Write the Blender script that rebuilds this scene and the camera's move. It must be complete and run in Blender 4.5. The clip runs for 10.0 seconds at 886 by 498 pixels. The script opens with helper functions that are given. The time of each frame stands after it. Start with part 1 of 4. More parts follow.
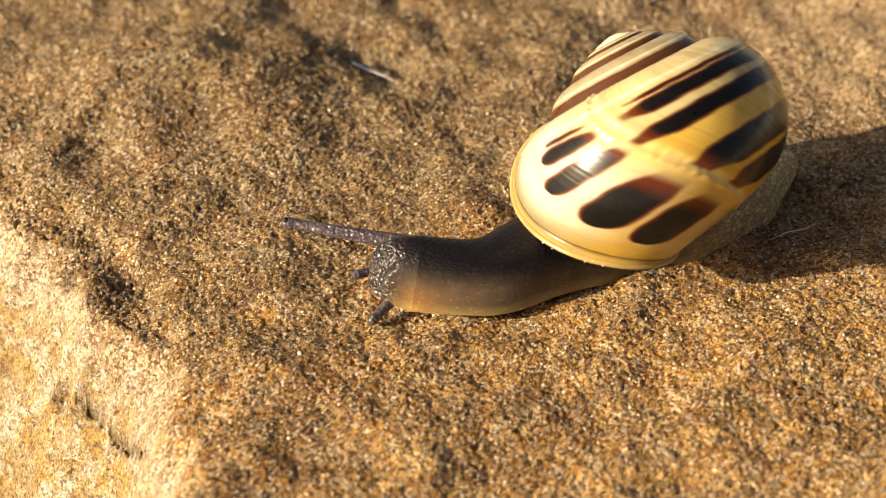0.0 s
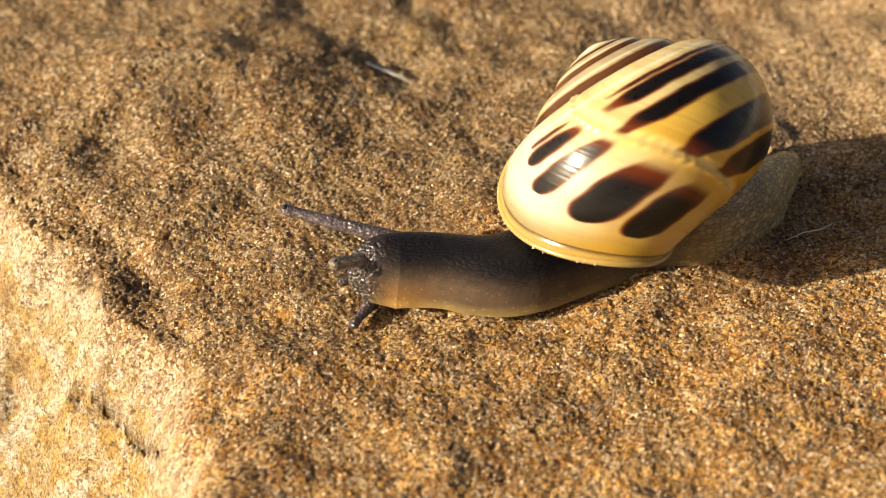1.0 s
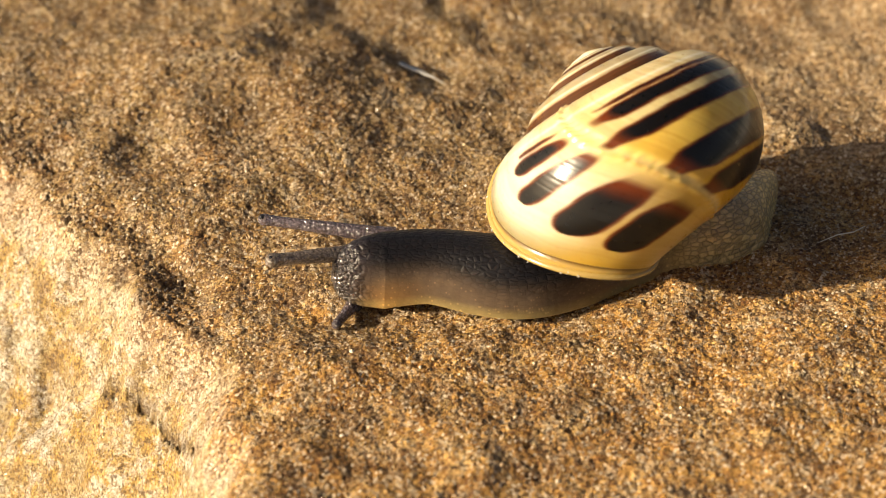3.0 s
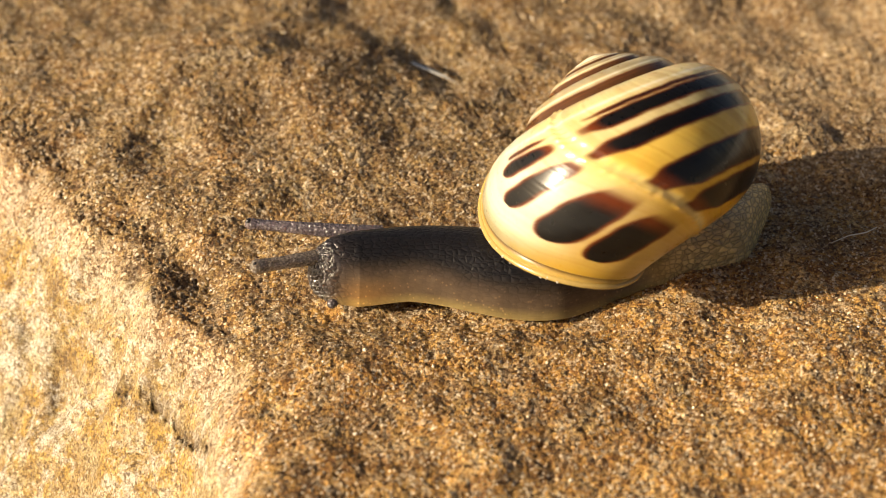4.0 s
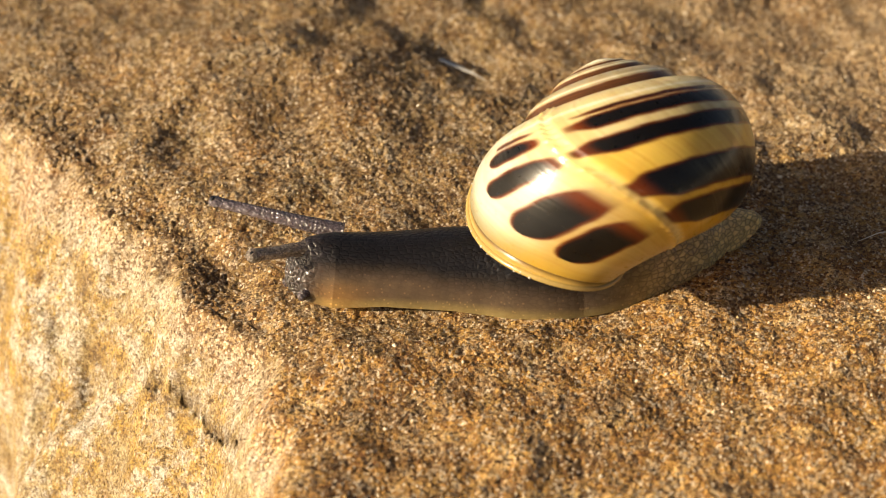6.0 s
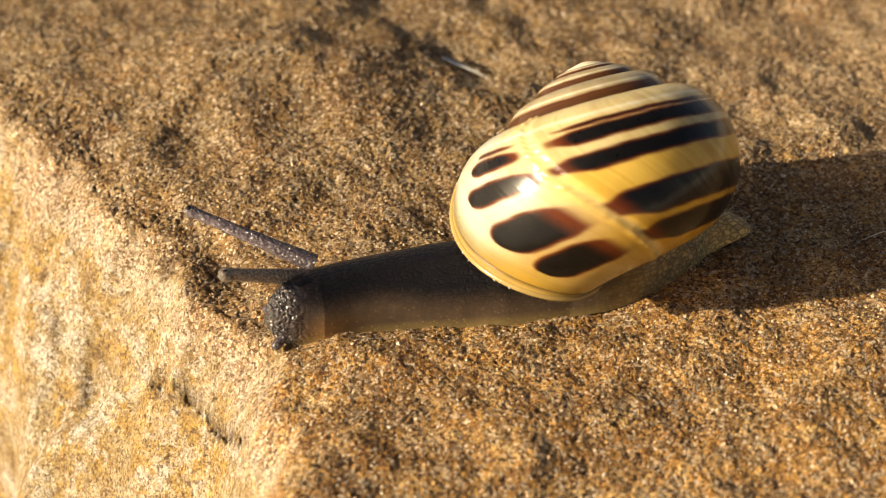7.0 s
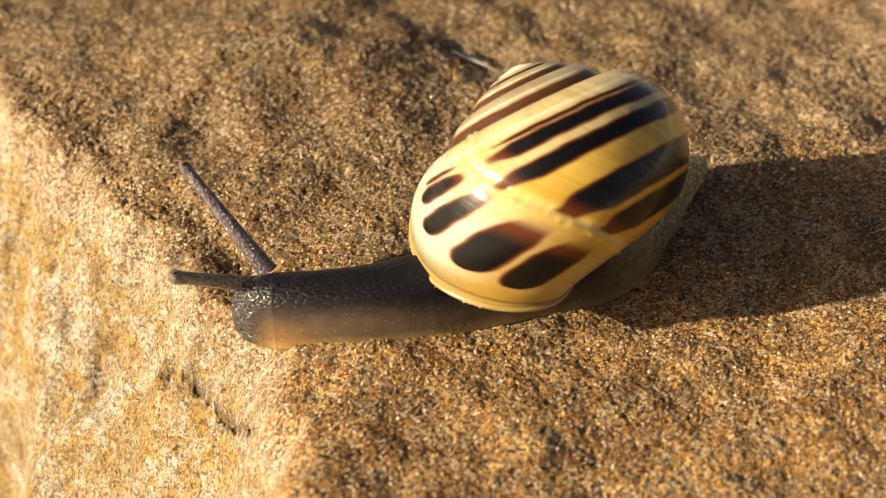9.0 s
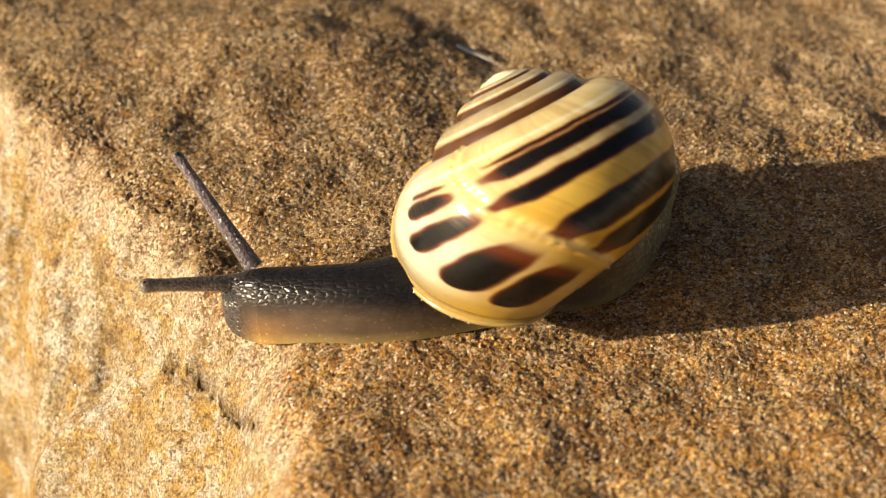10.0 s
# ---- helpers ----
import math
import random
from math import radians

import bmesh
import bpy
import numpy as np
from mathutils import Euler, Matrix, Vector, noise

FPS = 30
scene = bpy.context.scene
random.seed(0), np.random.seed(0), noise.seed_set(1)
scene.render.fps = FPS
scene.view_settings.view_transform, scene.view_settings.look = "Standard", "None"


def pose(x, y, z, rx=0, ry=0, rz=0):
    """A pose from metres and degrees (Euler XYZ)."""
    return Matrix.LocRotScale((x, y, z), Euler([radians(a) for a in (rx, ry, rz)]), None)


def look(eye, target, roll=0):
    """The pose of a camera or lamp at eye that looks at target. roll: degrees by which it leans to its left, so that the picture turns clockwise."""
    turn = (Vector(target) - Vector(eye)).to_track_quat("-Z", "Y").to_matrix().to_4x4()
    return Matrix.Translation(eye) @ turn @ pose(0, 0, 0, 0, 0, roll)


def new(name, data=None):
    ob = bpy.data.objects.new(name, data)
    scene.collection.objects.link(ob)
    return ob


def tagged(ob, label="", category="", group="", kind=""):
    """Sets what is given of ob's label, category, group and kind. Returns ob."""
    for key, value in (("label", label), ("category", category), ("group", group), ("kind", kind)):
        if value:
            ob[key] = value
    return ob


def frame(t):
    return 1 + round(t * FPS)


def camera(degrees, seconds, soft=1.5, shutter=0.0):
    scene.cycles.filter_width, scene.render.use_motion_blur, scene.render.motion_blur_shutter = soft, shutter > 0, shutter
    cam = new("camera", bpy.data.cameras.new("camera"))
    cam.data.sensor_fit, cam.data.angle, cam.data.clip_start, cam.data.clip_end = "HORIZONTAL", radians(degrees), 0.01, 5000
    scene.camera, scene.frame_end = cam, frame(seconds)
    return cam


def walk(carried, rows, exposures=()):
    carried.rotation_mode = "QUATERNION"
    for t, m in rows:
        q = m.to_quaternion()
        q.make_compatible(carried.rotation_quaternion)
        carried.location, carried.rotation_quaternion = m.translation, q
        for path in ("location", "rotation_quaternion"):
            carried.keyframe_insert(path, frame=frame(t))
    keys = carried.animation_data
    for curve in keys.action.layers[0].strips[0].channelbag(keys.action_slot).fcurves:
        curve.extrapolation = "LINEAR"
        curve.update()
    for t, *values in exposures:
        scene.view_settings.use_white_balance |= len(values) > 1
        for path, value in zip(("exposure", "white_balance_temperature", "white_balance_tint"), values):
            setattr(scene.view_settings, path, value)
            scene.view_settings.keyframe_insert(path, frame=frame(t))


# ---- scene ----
cam = camera(24.0, 10.0, soft=0.8)
MM = 0.001
# eye in millimetres and turn in degrees
CAMERA_A = [
    (0, 4.651, -139.53, 105.973, 52.912, 0.263, -1.041),
    (0.5, 4.036, -139.545, 105.867, 52.941, 0.246, -0.964),
    (1, 3.709, -139.691, 106.01, 52.941, 0.265, -0.89),
    (1.5, 3.288, -139.815, 105.888, 53.008, 0.208, -0.72),
    (2, 2.573, -139.852, 105.987, 52.952, 0.153, -0.666),
    (2.5, 2.086, -140.066, 106.106, 52.985, 0.154, -0.525),
    (4, 0.87, -140.609, 106.323, 53.02, -0.001, -0.238),
    (4.5, 0.438, -140.709, 106.161, 53.005, -0.002, -0.09),
    (5, -0.0, -140.898, 106.174, 53.0, -0.0, -0.0),
]
CAMERA_B = [
    (5.5, -0.151, -140.925, 106.416, 52.968, 0.113, 0.166),
    (7, -0.537, -141.103, 106.349, 52.96, 0.049, 0.282),
    (7.5, -0.511, -141.107, 106.117, 52.963, 0.08, 0.354),
    (8, -0.569, -141.147, 106.181, 52.913, 0.072, 0.407),
    (8.5, -0.698, -141.362, 105.955, 52.933, 0.004, 0.463),
    (9, -0.807, -141.498, 105.968, 52.921, 0.01, 0.511),
    (9.5, -1.031, -141.533, 105.989, 52.872, -0.032, 0.594),
    (10, -1.107, -141.556, 105.864, 52.808, -0.085, 0.613),
]
walk(cam, [(t, pose(x * MM, y * MM, z * MM, rx, ry, rz)) for t, x, y, z, rx, ry, rz in CAMERA_A + CAMERA_B],
     [(t, stops, 8300, 10) for t, stops in ((0.0, 0.56), (2.5, 0.54), (5.0, 0.48), (7.0, 0.42), (9.0, 0.36), (10.0, 0.34))])
cam.data.dof.use_dof = True
cam.data.dof.focus_distance = 0.1720
cam.data.dof.aperture_fstop = 37.0

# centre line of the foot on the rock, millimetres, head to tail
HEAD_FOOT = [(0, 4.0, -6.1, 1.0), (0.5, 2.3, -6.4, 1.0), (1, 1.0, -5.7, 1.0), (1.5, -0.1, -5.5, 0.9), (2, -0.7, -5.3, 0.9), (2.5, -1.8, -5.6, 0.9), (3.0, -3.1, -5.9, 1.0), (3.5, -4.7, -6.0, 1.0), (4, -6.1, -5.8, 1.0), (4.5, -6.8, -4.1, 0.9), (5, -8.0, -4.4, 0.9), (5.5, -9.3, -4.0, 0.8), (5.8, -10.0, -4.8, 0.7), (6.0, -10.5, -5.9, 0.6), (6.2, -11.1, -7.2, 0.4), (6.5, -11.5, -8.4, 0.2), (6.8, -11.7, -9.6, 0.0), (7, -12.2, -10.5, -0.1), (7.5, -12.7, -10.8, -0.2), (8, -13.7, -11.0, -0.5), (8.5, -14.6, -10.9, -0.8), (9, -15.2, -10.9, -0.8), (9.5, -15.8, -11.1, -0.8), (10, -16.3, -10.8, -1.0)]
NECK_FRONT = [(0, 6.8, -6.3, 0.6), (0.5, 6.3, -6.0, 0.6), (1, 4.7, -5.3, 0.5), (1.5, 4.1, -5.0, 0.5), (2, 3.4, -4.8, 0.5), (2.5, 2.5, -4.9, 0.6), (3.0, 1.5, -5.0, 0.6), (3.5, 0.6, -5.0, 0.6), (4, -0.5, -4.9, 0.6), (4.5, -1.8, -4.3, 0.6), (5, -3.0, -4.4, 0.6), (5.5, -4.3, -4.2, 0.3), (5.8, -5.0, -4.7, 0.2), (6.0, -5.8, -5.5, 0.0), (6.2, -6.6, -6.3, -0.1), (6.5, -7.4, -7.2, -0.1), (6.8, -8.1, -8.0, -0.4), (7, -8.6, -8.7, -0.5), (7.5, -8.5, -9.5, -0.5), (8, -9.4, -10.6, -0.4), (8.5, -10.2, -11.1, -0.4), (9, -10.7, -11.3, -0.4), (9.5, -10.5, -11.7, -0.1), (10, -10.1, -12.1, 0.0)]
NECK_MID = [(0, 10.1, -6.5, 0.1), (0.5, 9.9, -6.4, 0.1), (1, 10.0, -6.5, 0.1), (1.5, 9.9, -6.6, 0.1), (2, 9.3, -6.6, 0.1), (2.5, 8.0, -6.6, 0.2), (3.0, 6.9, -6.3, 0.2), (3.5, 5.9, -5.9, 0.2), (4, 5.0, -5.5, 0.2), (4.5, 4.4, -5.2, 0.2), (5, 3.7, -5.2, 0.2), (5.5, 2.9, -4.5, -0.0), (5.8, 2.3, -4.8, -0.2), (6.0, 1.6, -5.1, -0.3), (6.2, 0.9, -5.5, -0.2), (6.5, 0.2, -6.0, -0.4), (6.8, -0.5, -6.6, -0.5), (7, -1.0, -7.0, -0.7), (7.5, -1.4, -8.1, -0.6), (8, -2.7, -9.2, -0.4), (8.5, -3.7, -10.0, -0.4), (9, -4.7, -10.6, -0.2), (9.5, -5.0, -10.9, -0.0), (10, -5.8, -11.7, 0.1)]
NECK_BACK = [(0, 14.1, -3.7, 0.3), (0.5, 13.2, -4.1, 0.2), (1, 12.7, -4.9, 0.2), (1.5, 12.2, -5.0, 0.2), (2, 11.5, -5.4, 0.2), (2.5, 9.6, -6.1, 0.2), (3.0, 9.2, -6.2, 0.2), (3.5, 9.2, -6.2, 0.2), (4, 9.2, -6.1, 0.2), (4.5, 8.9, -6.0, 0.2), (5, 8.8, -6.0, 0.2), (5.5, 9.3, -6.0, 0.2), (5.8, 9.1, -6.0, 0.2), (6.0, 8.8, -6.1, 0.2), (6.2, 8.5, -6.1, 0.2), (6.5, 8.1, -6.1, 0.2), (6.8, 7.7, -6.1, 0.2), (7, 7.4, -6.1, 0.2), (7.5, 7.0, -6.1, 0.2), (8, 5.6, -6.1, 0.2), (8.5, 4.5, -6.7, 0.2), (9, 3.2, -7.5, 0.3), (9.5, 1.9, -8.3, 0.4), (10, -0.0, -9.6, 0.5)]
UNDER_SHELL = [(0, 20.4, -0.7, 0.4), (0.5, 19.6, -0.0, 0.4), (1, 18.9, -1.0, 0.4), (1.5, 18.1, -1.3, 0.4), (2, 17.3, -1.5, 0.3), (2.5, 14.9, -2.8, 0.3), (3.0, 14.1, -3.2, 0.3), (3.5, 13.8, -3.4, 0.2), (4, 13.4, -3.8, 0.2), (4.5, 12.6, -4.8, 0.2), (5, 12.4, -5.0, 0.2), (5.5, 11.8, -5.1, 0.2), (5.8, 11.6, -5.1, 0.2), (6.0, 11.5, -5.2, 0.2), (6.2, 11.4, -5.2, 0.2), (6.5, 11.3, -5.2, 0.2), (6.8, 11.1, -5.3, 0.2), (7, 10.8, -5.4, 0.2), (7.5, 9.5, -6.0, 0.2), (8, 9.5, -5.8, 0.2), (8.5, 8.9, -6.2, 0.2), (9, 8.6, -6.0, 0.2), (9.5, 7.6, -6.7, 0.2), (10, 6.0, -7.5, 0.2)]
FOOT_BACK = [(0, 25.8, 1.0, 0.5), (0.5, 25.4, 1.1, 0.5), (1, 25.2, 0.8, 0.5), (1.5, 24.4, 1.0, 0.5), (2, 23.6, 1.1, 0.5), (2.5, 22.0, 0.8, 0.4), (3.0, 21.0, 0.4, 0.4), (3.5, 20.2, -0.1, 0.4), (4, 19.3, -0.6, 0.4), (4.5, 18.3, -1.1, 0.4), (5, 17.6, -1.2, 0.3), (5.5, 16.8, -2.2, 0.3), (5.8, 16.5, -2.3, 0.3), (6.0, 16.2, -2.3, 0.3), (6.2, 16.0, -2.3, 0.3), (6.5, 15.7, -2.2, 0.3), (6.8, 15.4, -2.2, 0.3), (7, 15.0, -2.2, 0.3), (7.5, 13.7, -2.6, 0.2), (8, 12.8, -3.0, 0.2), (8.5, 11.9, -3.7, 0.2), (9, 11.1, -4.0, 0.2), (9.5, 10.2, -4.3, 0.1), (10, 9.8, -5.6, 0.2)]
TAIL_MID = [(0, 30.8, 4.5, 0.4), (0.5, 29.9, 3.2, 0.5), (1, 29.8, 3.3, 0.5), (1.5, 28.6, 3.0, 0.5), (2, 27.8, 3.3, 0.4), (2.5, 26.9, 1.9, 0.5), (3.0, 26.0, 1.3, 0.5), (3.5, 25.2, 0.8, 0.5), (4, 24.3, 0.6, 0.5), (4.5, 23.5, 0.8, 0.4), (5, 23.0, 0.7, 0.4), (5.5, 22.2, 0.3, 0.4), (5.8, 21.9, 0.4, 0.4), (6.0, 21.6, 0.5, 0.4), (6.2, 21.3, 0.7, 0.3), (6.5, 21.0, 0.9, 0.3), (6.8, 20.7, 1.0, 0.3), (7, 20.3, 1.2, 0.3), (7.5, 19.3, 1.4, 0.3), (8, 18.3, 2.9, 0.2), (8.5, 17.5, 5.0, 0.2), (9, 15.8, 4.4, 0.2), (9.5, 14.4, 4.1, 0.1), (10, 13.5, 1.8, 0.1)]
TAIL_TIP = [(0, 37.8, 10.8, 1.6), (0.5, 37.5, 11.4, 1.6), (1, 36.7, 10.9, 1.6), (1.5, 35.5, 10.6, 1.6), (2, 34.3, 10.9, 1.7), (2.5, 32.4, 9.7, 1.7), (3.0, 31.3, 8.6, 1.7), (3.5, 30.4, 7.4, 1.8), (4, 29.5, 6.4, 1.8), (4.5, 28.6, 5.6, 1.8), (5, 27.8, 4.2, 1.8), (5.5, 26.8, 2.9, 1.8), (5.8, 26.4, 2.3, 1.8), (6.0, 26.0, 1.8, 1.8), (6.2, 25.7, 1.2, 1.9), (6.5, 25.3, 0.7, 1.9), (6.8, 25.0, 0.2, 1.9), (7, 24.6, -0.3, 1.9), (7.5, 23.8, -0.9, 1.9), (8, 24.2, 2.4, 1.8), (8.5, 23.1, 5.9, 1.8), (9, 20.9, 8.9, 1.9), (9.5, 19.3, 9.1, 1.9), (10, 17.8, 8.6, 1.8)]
# tentacles, millimetres: roots in the head and tips
FAR_BASE = [(0, 2.8, -3.7, 4.1), (0.5, 1.6, -3.9, 4.3), (1, 0.3, -3.2, 4.4), (1.5, -0.9, -3.0, 4.6), (2, -1.8, -2.8, 4.7), (2.5, -3.1, -3.1, 4.8), (3.0, -4.0, -3.4, 4.8), (3.5, -4.8, -3.6, 4.8), (4, -5.7, -3.4, 4.7), (4.5, -7.2, -1.6, 4.5), (5, -8.2, -1.9, 4.5), (5.5, -9.4, -1.5, 4.4), (5.8, -10.0, -2.3, 4.5), (6.0, -10.6, -3.4, 4.7), (6.2, -11.1, -4.7, 4.9), (6.5, -11.7, -6.0, 5.0), (6.8, -12.3, -7.2, 5.1), (7, -12.8, -8.1, 5.1), (7.5, -13.7, -8.3, 4.2), (8, -14.5, -8.5, 3.9), (8.5, -15.4, -8.5, 3.3), (9, -16.1, -8.4, 3.0), (9.5, -16.8, -8.7, 2.9), (10, -17.6, -8.4, 2.7)]
FAR_TIP = [(0, -5.9, -3.6, 6.1), (0.5, -7.1, -4.6, 5.2), (1, -7.3, -2.8, 6.8), (1.5, -8.5, -2.3, 7.5), (2, -9.4, -2.1, 7.6), (2.5, -10.8, -3.1, 6.8), (3.0, -12.0, -3.7, 6.4), (3.5, -13.1, -4.1, 6.1), (4, -14.2, -3.9, 6.0), (4.5, -15.4, -1.7, 6.4), (5, -17.0, -1.9, 6.5), (5.5, -18.5, -1.5, 6.5), (5.8, -19.1, -2.2, 6.8), (6.0, -19.6, -3.1, 7.2), (6.2, -20.1, -4.3, 7.6), (6.5, -20.6, -5.3, 8.0), (6.8, -21.0, -6.3, 8.4), (7, -21.4, -6.9, 8.8), (7.5, -21.6, -6.1, 9.2), (8, -22.0, -5.9, 9.5), (8.5, -22.3, -5.0, 9.9), (9, -22.7, -4.4, 10.4), (9.5, -22.7, -4.3, 10.8), (10, -23.7, -4.0, 10.5)]
NEAR_BASE = [(0, 6.9, -5.2, 2.1), (0.5, 2.5, -5.4, 3.5), (1, 1.0, -4.7, 3.6), (1.5, 0.3, -4.5, 3.5), (2, -1.8, -4.3, 4.4), (2.5, -3.3, -4.6, 4.1), (3.0, -4.2, -4.9, 4.0), (3.5, -4.9, -5.1, 4.0), (4, -5.7, -4.9, 3.9), (4.5, -7.0, -3.1, 3.4), (5, -7.9, -3.4, 3.7), (5.5, -8.4, -3.0, 4.0), (5.8, -9.1, -3.8, 4.1), (6.0, -9.8, -4.9, 4.2), (6.2, -10.7, -6.2, 4.2), (6.5, -11.5, -7.5, 4.3), (6.8, -12.3, -8.7, 4.3), (7, -13.0, -9.6, 4.3), (7.5, -13.6, -9.8, 4.0), (8, -14.5, -10.0, 3.4), (8.5, -16.4, -10.0, 3.0), (9, -17.6, -9.9, 2.9), (9.5, -18.4, -10.2, 2.6), (10, -19.1, -9.9, 2.4)]
NEAR_TIP = [(0, 6.4, -6.1, 3.4), (0.5, -1.3, -8.6, 5.8), (1, -3.2, -8.3, 5.4), (1.5, -4.8, -7.2, 6.5), (2, -7.3, -6.7, 7.7), (2.5, -9.6, -7.8, 6.4), (3.0, -11.1, -8.4, 5.8), (3.5, -12.3, -8.9, 5.5), (4, -13.4, -8.7, 5.3), (4.5, -14.2, -6.6, 5.3), (5, -14.8, -7.1, 5.4), (5.5, -15.2, -7.0, 5.4), (5.8, -15.6, -7.7, 5.6), (6.0, -16.1, -8.7, 5.9), (6.2, -16.6, -9.8, 6.2), (6.5, -17.1, -10.9, 6.5), (6.8, -17.7, -11.9, 6.8), (7, -18.2, -12.7, 6.9), (7.5, -19.2, -13.0, 6.4), (8, -20.4, -13.3, 5.8), (8.5, -21.6, -13.0, 5.6), (9, -22.9, -12.8, 5.8), (9.5, -24.5, -13.5, 4.9), (10, -25.6, -13.3, 4.7)]
LOW_NEAR_BASE = [(0, 2.5, -7.4, 1.1), (0.5, 1.1, -7.6, 1.2), (1, -0.4, -7.0, 0.7), (1.5, -1.6, -6.8, 0.3), (2, -2.1, -6.6, 0.9), (2.5, -3.6, -6.9, 0.3), (3.0, -4.7, -7.2, 0.5), (3.5, -5.6, -7.4, 0.8), (4, -6.6, -7.1, 1.3), (4.5, -7.9, -5.3, 1.9), (5, -9.0, -5.6, 2.0), (5.5, -10.5, -5.3, 1.8), (5.8, -11.0, -6.1, 1.7), (6.0, -11.5, -7.2, 1.6), (6.2, -11.9, -8.5, 1.6), (6.5, -12.3, -9.7, 1.5), (6.8, -12.8, -10.9, 1.4), (7, -13.2, -11.8, 1.2), (7.5, -14.1, -12.1, 0.6), (8, -14.9, -12.3, 0.3), (8.5, -16.2, -12.2, 0.1), (9, -13.2, -11.9, 0.8), (9.5, -13.5, -12.1, 0.8), (10, -14.0, -11.8, 0.5)]
LOW_NEAR_TIP = [(0, 0.9, -9.6, 0.7), (0.5, -0.4, -10.5, 0.7), (1, -1.9, -10.1, 0.7), (1.5, -3.0, -10.6, 0.7), (2, -4.2, -9.9, 0.6), (2.5, -5.3, -10.7, 0.6), (3.0, -6.1, -10.2, 0.7), (3.5, -6.8, -9.3, 0.8), (4, -7.6, -8.2, 1.1), (4.5, -8.8, -6.3, 1.9), (5, -10.1, -6.6, 2.0), (5.5, -11.3, -6.2, 1.9), (5.8, -11.8, -7.1, 1.7), (6.0, -12.4, -8.3, 1.5), (6.2, -12.9, -9.8, 1.2), (6.5, -13.4, -11.2, 1.0), (6.8, -13.9, -12.5, 0.7), (7, -14.5, -13.5, 0.4), (7.5, -15.8, -13.8, -0.4), (8, -16.9, -14.0, -0.7), (8.5, -17.3, -13.4, -0.1), (9, -15.0, -12.8, 1.3), (9.5, -15.3, -12.9, 1.4), (10, -15.8, -12.6, 1.1)]
LOW_FAR_BASE = [(0, 0.9, -5.1, 2.2), (0.5, -0.3, -5.3, 1.5), (1, -1.3, -4.6, 1.3), (1.5, -2.5, -4.4, 1.1), (2, -3.5, -4.2, 0.5), (2.5, -4.3, -4.5, 1.1), (3.0, -5.3, -4.8, 1.7), (3.5, -6.5, -5.0, 2.2), (4, -7.6, -4.8, 2.4), (4.5, -8.7, -3.0, 1.6), (5, -9.8, -3.3, 1.4), (5.5, -11.3, -2.9, 0.9), (5.8, -11.8, -3.7, 0.9), (6.0, -12.3, -4.8, 1.0), (6.2, -12.7, -6.1, 1.2), (6.5, -13.2, -7.4, 1.3), (6.8, -13.6, -8.6, 1.5), (7, -14.2, -9.5, 1.6), (7.5, -15.8, -9.7, 1.6), (8, -16.6, -9.9, 1.6), (8.5, -16.5, -9.9, 1.4), (9, -13.8, -9.5, 1.0), (9.5, -14.2, -9.8, 1.0), (10, -14.7, -9.5, 0.6)]
LOW_FAR_TIP = [(0, -0.4, -5.7, 2.3), (0.5, -1.6, -6.4, 1.0), (1, -2.9, -5.3, 1.3), (1.5, -3.6, -5.3, 1.0), (2, -4.4, -4.9, 0.6), (2.5, -5.0, -5.3, 1.1), (3.0, -5.9, -5.6, 1.6), (3.5, -7.0, -5.9, 2.1), (4, -8.2, -5.6, 2.3), (4.5, -9.8, -3.7, 1.7), (5, -11.4, -4.0, 1.5), (5.5, -12.9, -3.7, 0.9), (5.8, -13.4, -4.5, 0.9), (6.0, -13.8, -5.7, 0.9), (6.2, -14.2, -7.0, 1.1), (6.5, -14.6, -8.3, 1.2), (6.8, -15.0, -9.4, 1.4), (7, -15.4, -10.3, 1.5), (7.5, -16.6, -10.3, 1.9), (8, -17.7, -10.5, 1.8), (8.5, -17.8, -10.5, 1.6), (9, -15.7, -10.0, 1.6), (9.5, -16.0, -10.3, 1.6), (10, -16.5, -10.0, 1.3)]
SHELL_PIVOT = (14.62, 1.05, 10.0)
# time, turn (axis times radians), shift in millimetres
SHELL_ROWS_A = [(0.0, 0.016, -0.069, 0.209, 8.253, 3.634, 0.615), (0.5, -0.166, -0.11, 0.236, 6.464, 3.542, 0.176), (1.0, -0.113, -0.084, 0.248, 5.566, 2.614, 0.357), (1.5, -0.098, -0.068, 0.266, 4.566, 2.261, 0.334), (2.0, -0.143, -0.073, 0.281, 3.29, 1.72, 0.307), (2.5, -0.09, -0.087, 0.257, 2.611, 2.062, 0.33), (3.0, -0.07, -0.088, 0.214, 1.97, 1.765, 0.382), (3.5, -0.059, -0.084, 0.165, 1.346, 1.269, 0.44), (4.0, -0.042, -0.069, 0.111, 0.78, 0.706, 0.481), (4.5, 0.001, -0.02, 0.044, 0.401, -0.014, 0.461), (5.0, 0.01, 0.001, 0.005, -0.12, -0.38, 0.406)]
